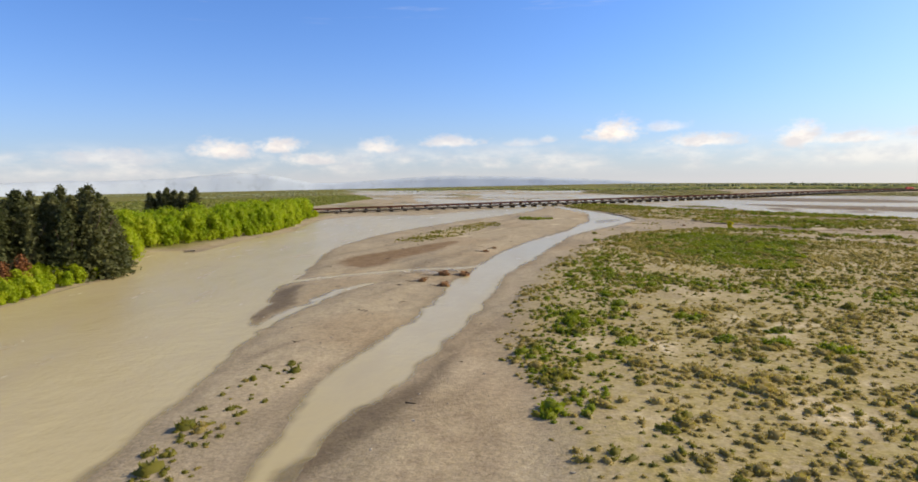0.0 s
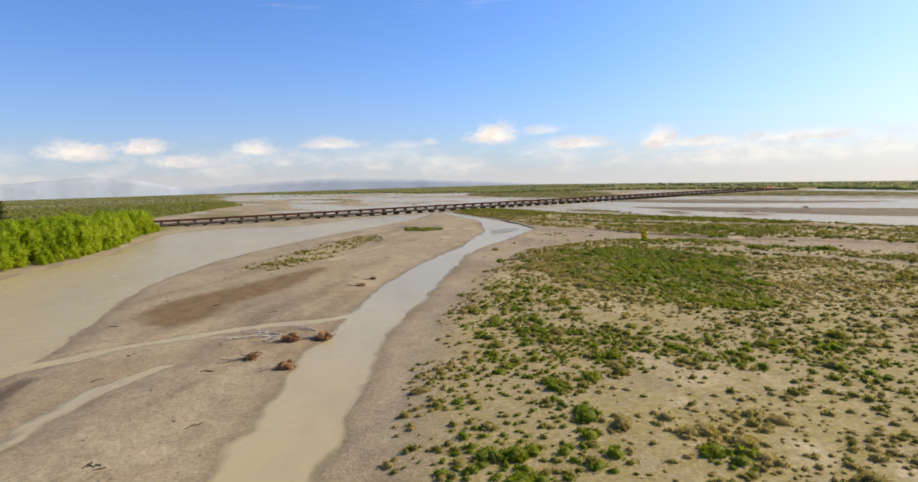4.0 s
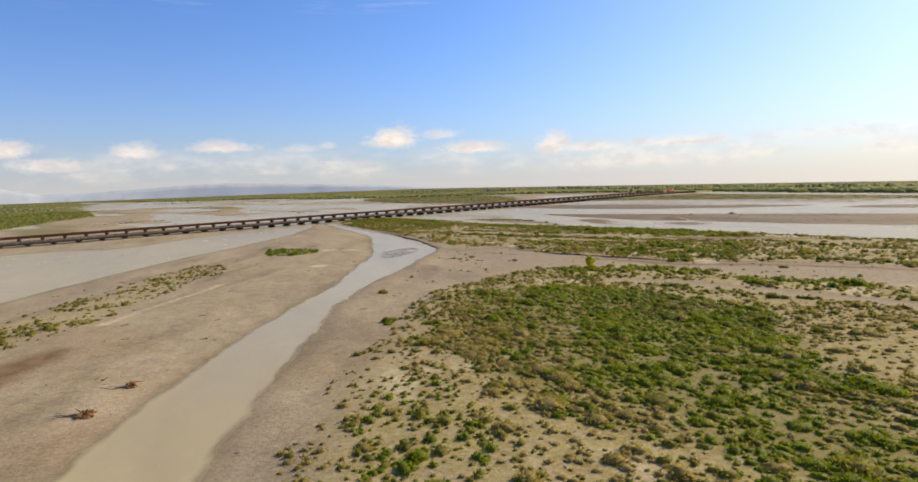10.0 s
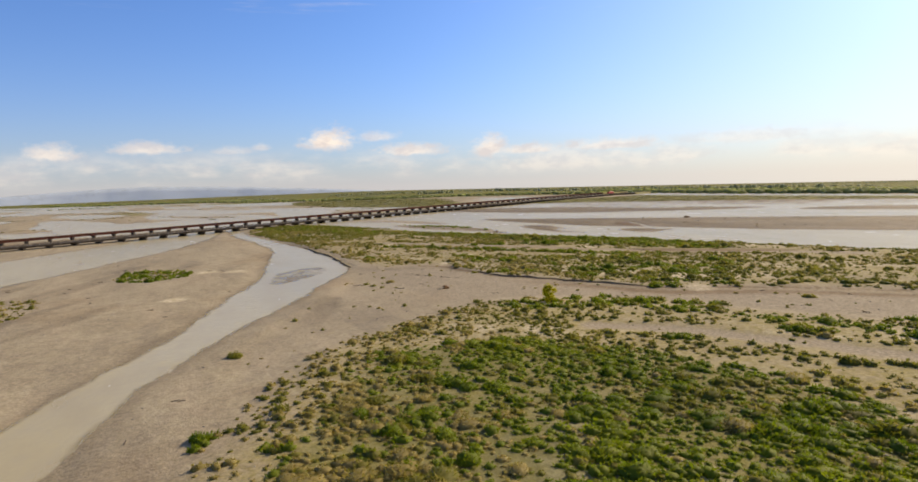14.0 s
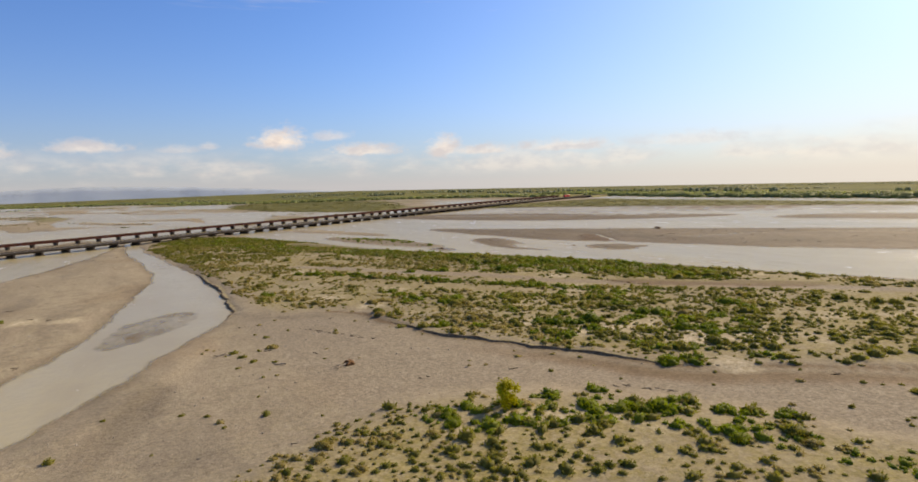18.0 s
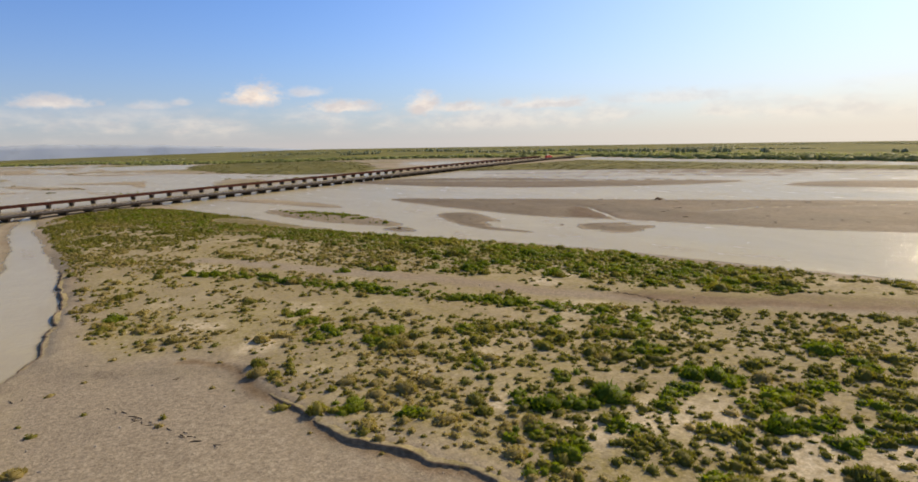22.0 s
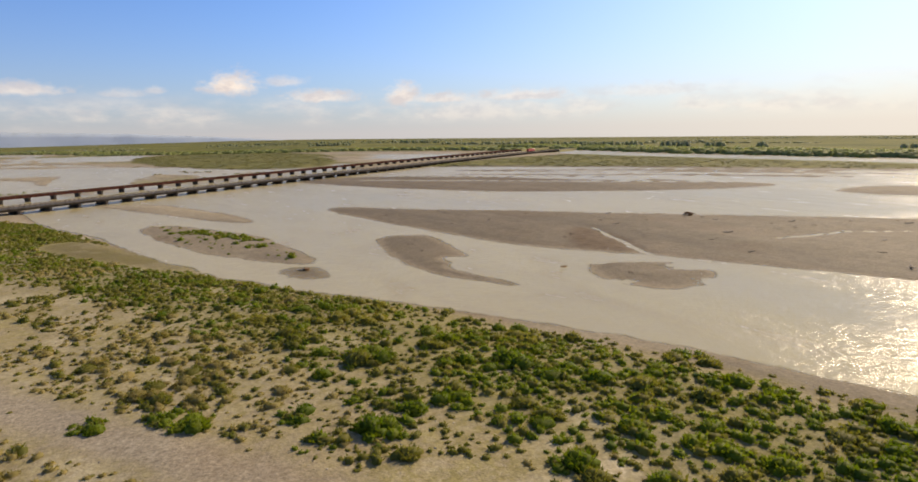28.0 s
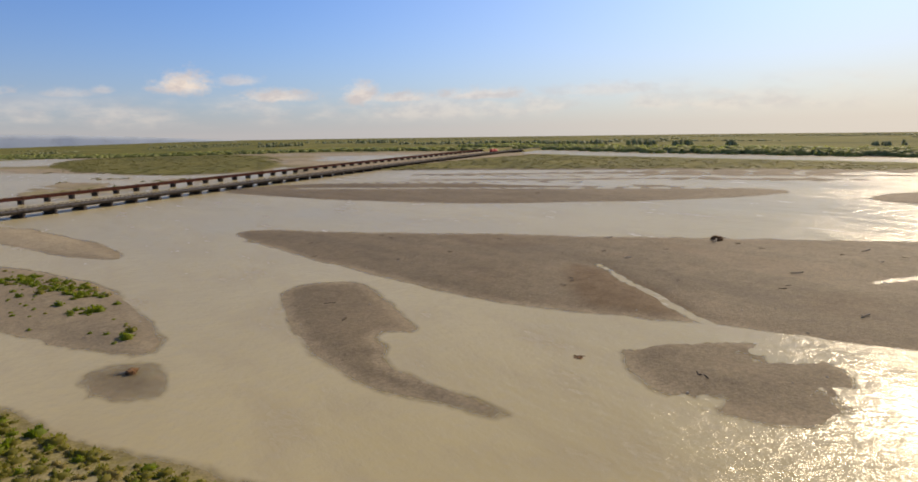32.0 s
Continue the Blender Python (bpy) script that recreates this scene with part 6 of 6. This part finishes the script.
def driftwood(name, label, x, y, size, seed, roots=True, wood=None):
    g = random.Random(seed)
    root = tagged(new(name), label, "driftwood", "driftwood on the bars")
    if roots:
        bm = bmesh.new()
        bmesh.ops.create_icosphere(bm, subdivisions=3, radius=0.5 * size)
        for v in bm.verts:
            n = noise.noise(v.co * (2.2 / size) + Vector((seed, 0, 0))) + 0.6 * noise.noise(v.co * (5.5 / size) + Vector((0, seed, 0)))
            v.co *= 1 + 0.55 * n
            v.co.z = max(v.co.z * 0.62 + 0.12 * size, -0.15)
        part("root_ball", bm, ROOTS, root)
        for i in range(9):
            a = g.uniform(0, 6.28)
            L = size * g.uniform(0.5, 0.95)
            bm = limb(bmesh.new(), [(0, 0, 0.2 * size), (math.cos(a) * L * 0.5, math.sin(a) * L * 0.5, size * g.uniform(0.2, 0.5)), (math.cos(a) * L, math.sin(a) * L, size * g.uniform(0.0, 0.5))],
                      [0.09 * size, 0.05 * size, 0.015 * size], 5)
            part("root", bm, ROOTS, root)
    a = g.uniform(2.6, 3.6)
    L = size * g.uniform(1.4, 2.2)
    bm = limb(bmesh.new(), [(0, 0, 0.22 * size), (math.cos(a) * L * 0.5, math.sin(a) * L * 0.5, 0.16 * size), (math.cos(a + 0.1) * L, math.sin(a + 0.1) * L, 0.08)], [0.11 * size, 0.09 * size, 0.04 * size], 7)
    part("trunk", bm, wood or DRIFT, root)
    for i in range(4):
        q = g.uniform(0.4, 0.95)
        b = a + g.uniform(-0.8, 0.8)
        s0 = Vector((math.cos(a) * L * q, math.sin(a) * L * q, 0.14 * size))
        bm = limb(bmesh.new(), [s0, s0 + Vector((math.cos(b), math.sin(b), 0.25)) * size * 0.4, s0 + Vector((math.cos(b), math.sin(b), 0.1)) * size * 0.85], [0.04 * size, 0.03 * size, 0.01 * size], 5)
        part("branch", bm, wood or DRIFT, root)
    root.matrix_basis = Matrix.Translation((x, y, float(height(x, y)[0]) - 0.03)) @ Matrix.Rotation(g.uniform(-0.4, 0.4), 4, "Z")


for i, (x, y, s, r) in enumerate(((-4, 151.5, 2.6, True), (1.2, 152, 2.4, True), (-9, 142, 2.0, True), (-3.6, 137, 2.2, True), (9, 202, 1.7, True), (12.5, 212, 1.5, True), (112.5, 299, 1.6, True), (337, 432, 2.6, True), (315, 403, 1.2, False), (296, 386, 1.2, False), (323, 453, 1.4, False), (305, 434, 1.0, False), (253, 404.5, 1.2, True), (208, 439, 1.3, True), (304, 358, 1.8, False), (97, 318, 1.1, False), (104, 305, 1.0, False), (-98, 222, 3.0, False), (-37, 172, 0.8, False), (346, 402, 1.3, False), (357, 391, 1.1, False), (364, 378, 1.4, False), (349, 374, 1.0, False), (335, 396, 0.9, False), (372, 398, 1.3, False), (330, 372, 1.0, False))):
    lab = "uprooted stump with orange-brown roots on the wet bar" if r else "bleached driftwood log with broken branches on gravel"
    driftwood("driftwood_stump" if r else "driftwood_log", lab, x, y, s, 700 + i, r)


def fallen_branch(x, y, length, heading, seed):
    """A bleached branch with forked limbs, lying on the gravel."""
    g = random.Random(seed)
    root = tagged(new("fallen_branch"), "long bleached branch with forked limbs on wet gravel", "driftwood", "driftwood on the bars")
    main = [(math.cos(heading) * length * q + g.uniform(-0.3, 0.3), math.sin(heading) * length * q + g.uniform(-0.3, 0.3), 0.12 + 0.3 * math.sin(3.1 * q)) for q in (0, 0.25, 0.5, 0.75, 1.0)]
    part("stem", limb(bmesh.new(), main, [0.17, 0.15, 0.12, 0.08, 0.03], 7), BLEACHED, root)
    for i in range(7):
        o = Vector(main[1 + i % 3])
        a = heading + g.choice((-1, 1)) * g.uniform(0.3, 0.9)
        L = length * g.uniform(0.2, 0.42)
        d = Vector((math.cos(a), math.sin(a), g.uniform(0.0, 0.25)))
        part("branch", limb(bmesh.new(), [o, o + d * L * 0.5 + Vector((0, 0, g.uniform(0, 0.3))), o + d * L], [0.08, 0.055, 0.02], 5), BLEACHED, root)
    root.matrix_basis = Matrix.Translation((x, y, float(height(x, y)[0])))


BLEACHED = plain("bleached_wood", (0.45, 0.40, 0.33), (0.62, 0.57, 0.50), 0.85, 2.5)
for i, (x, y, L, a) in enumerate(((-5, 154.5, 10.0, 3.1), (-6, 156, 7.5, 2.85), (-4, 153.2, 6.0, 3.35), (0, 157.5, 4.0, 2.6))):
    fallen_branch(x, y, L, a, 40 + i)


def cobbles():
    """Loose stones strewn over the bare gravel."""
    g = np.random.default_rng(77)
    n = 11000
    x, y = g.uniform(-40, 290, n), g.uniform(40, 470, n)
    z, zone, water, _ = survey(x, y)
    keep = (water < -0.8) & (vnoise(x, y, 9, 111, 3) + 0.9 * g.uniform(-1, 1, n) > 0.1)
    x, y, z = x[keep], y[keep], z[keep]
    shapes = []
    for i in range(4):
        v, f = dome(1.0, 0.55, 900 + i, 1)
        shapes.append((v, f[:, :]))
    r = 0.07 + 0.16 * g.uniform(0, 1, len(x)) ** 3
    v, f, t = scatter([(s[0], s[1][:60:1]) for s in shapes], np.column_stack([x, y, z]), r, r, 50)
    tagged(new("river_stones", mesh_np("river_stones", v, f, [STONE], tint=t)), "rounded grey river stones strewn over the bars", "stones", kind="stuff")


def stone_material():
    m, k, b = material("river_stone", 0.8, 0.3)
    at = node(k.t, "ShaderNodeAttribute")
    at.attribute_name = "tint"
    f = k.math("ADD", k.math("MULTIPLY", at.outputs["Fac"], 0.8), k.math("MULTIPLY", k.noise(position(k), 6.0), 0.2))
    k.l.new(k.mix(f, (0.13, 0.12, 0.105), (0.47, 0.43, 0.37)), b.inputs["Base Color"])
    return m


STONE = stone_material()
cobbles()


# low scarps, whose dark lines are drawn by added rows of sticks
SCARP_LINES = [[(113, 329), (117, 321), (122, 311)], [(139, 267), (143, 261)], [(196, 327), (197, 321), (198, 316)]]


def flood_debris():
    """Sticks and small wrack left by the last flood on the bars, and rows added as scarp lines."""
    g = np.random.default_rng(91)
    bm = bmesh.new()
    n = 0
    while n < 420:
        x, y = float(g.uniform(-40, 470)), float(g.uniform(60, 560))
        z, zone, water, veg = (q[0] for q in survey(np.array([x]), np.array([y])))
        if water > -1.0 or veg > 0:
            continue
        for _ in range(int(g.integers(1, 4))):
            a, L = g.uniform(0, 6.28), g.uniform(0.4, 1.5)
            o = Vector((x + g.uniform(-0.6, 0.6), y + g.uniform(-0.6, 0.6), z + 0.04))
            d = Vector((math.cos(a), math.sin(a), g.uniform(-0.02, 0.18)))
            limb(bm, [o - d * L * 0.5, o + d * L * 0.5], [0.07, 0.04], 4)
            n += 1
    for line in SCARP_LINES:
        for (ax, ay), (bx, by) in zip(line, line[1:]):
            for _ in range(13):
                f, a, L = g.uniform(0, 1), math.atan2(by - ay, bx - ax) + g.normal(0, 0.5), g.uniform(0.4, 1.3)
                x, y = float(ax + (bx - ax) * f + g.normal(0, 0.25)), float(ay + (by - ay) * f + g.normal(0, 0.25))
                o = Vector((x, y, float(height(x, y)[0]) + 0.05))
                d = Vector((math.cos(a), math.sin(a), g.uniform(-0.02, 0.15)))
                limb(bm, [o - d * L * 0.5, o + d * L * 0.5], [0.045, 0.025], 4)
    me = shared(bm, "flood_debris", TIMBER)
    tagged(new("flood_debris", me), "dark sticks and wrack strewn over bars by floods, some rowed along scarps", "debris", kind="stuff")


flood_debris()
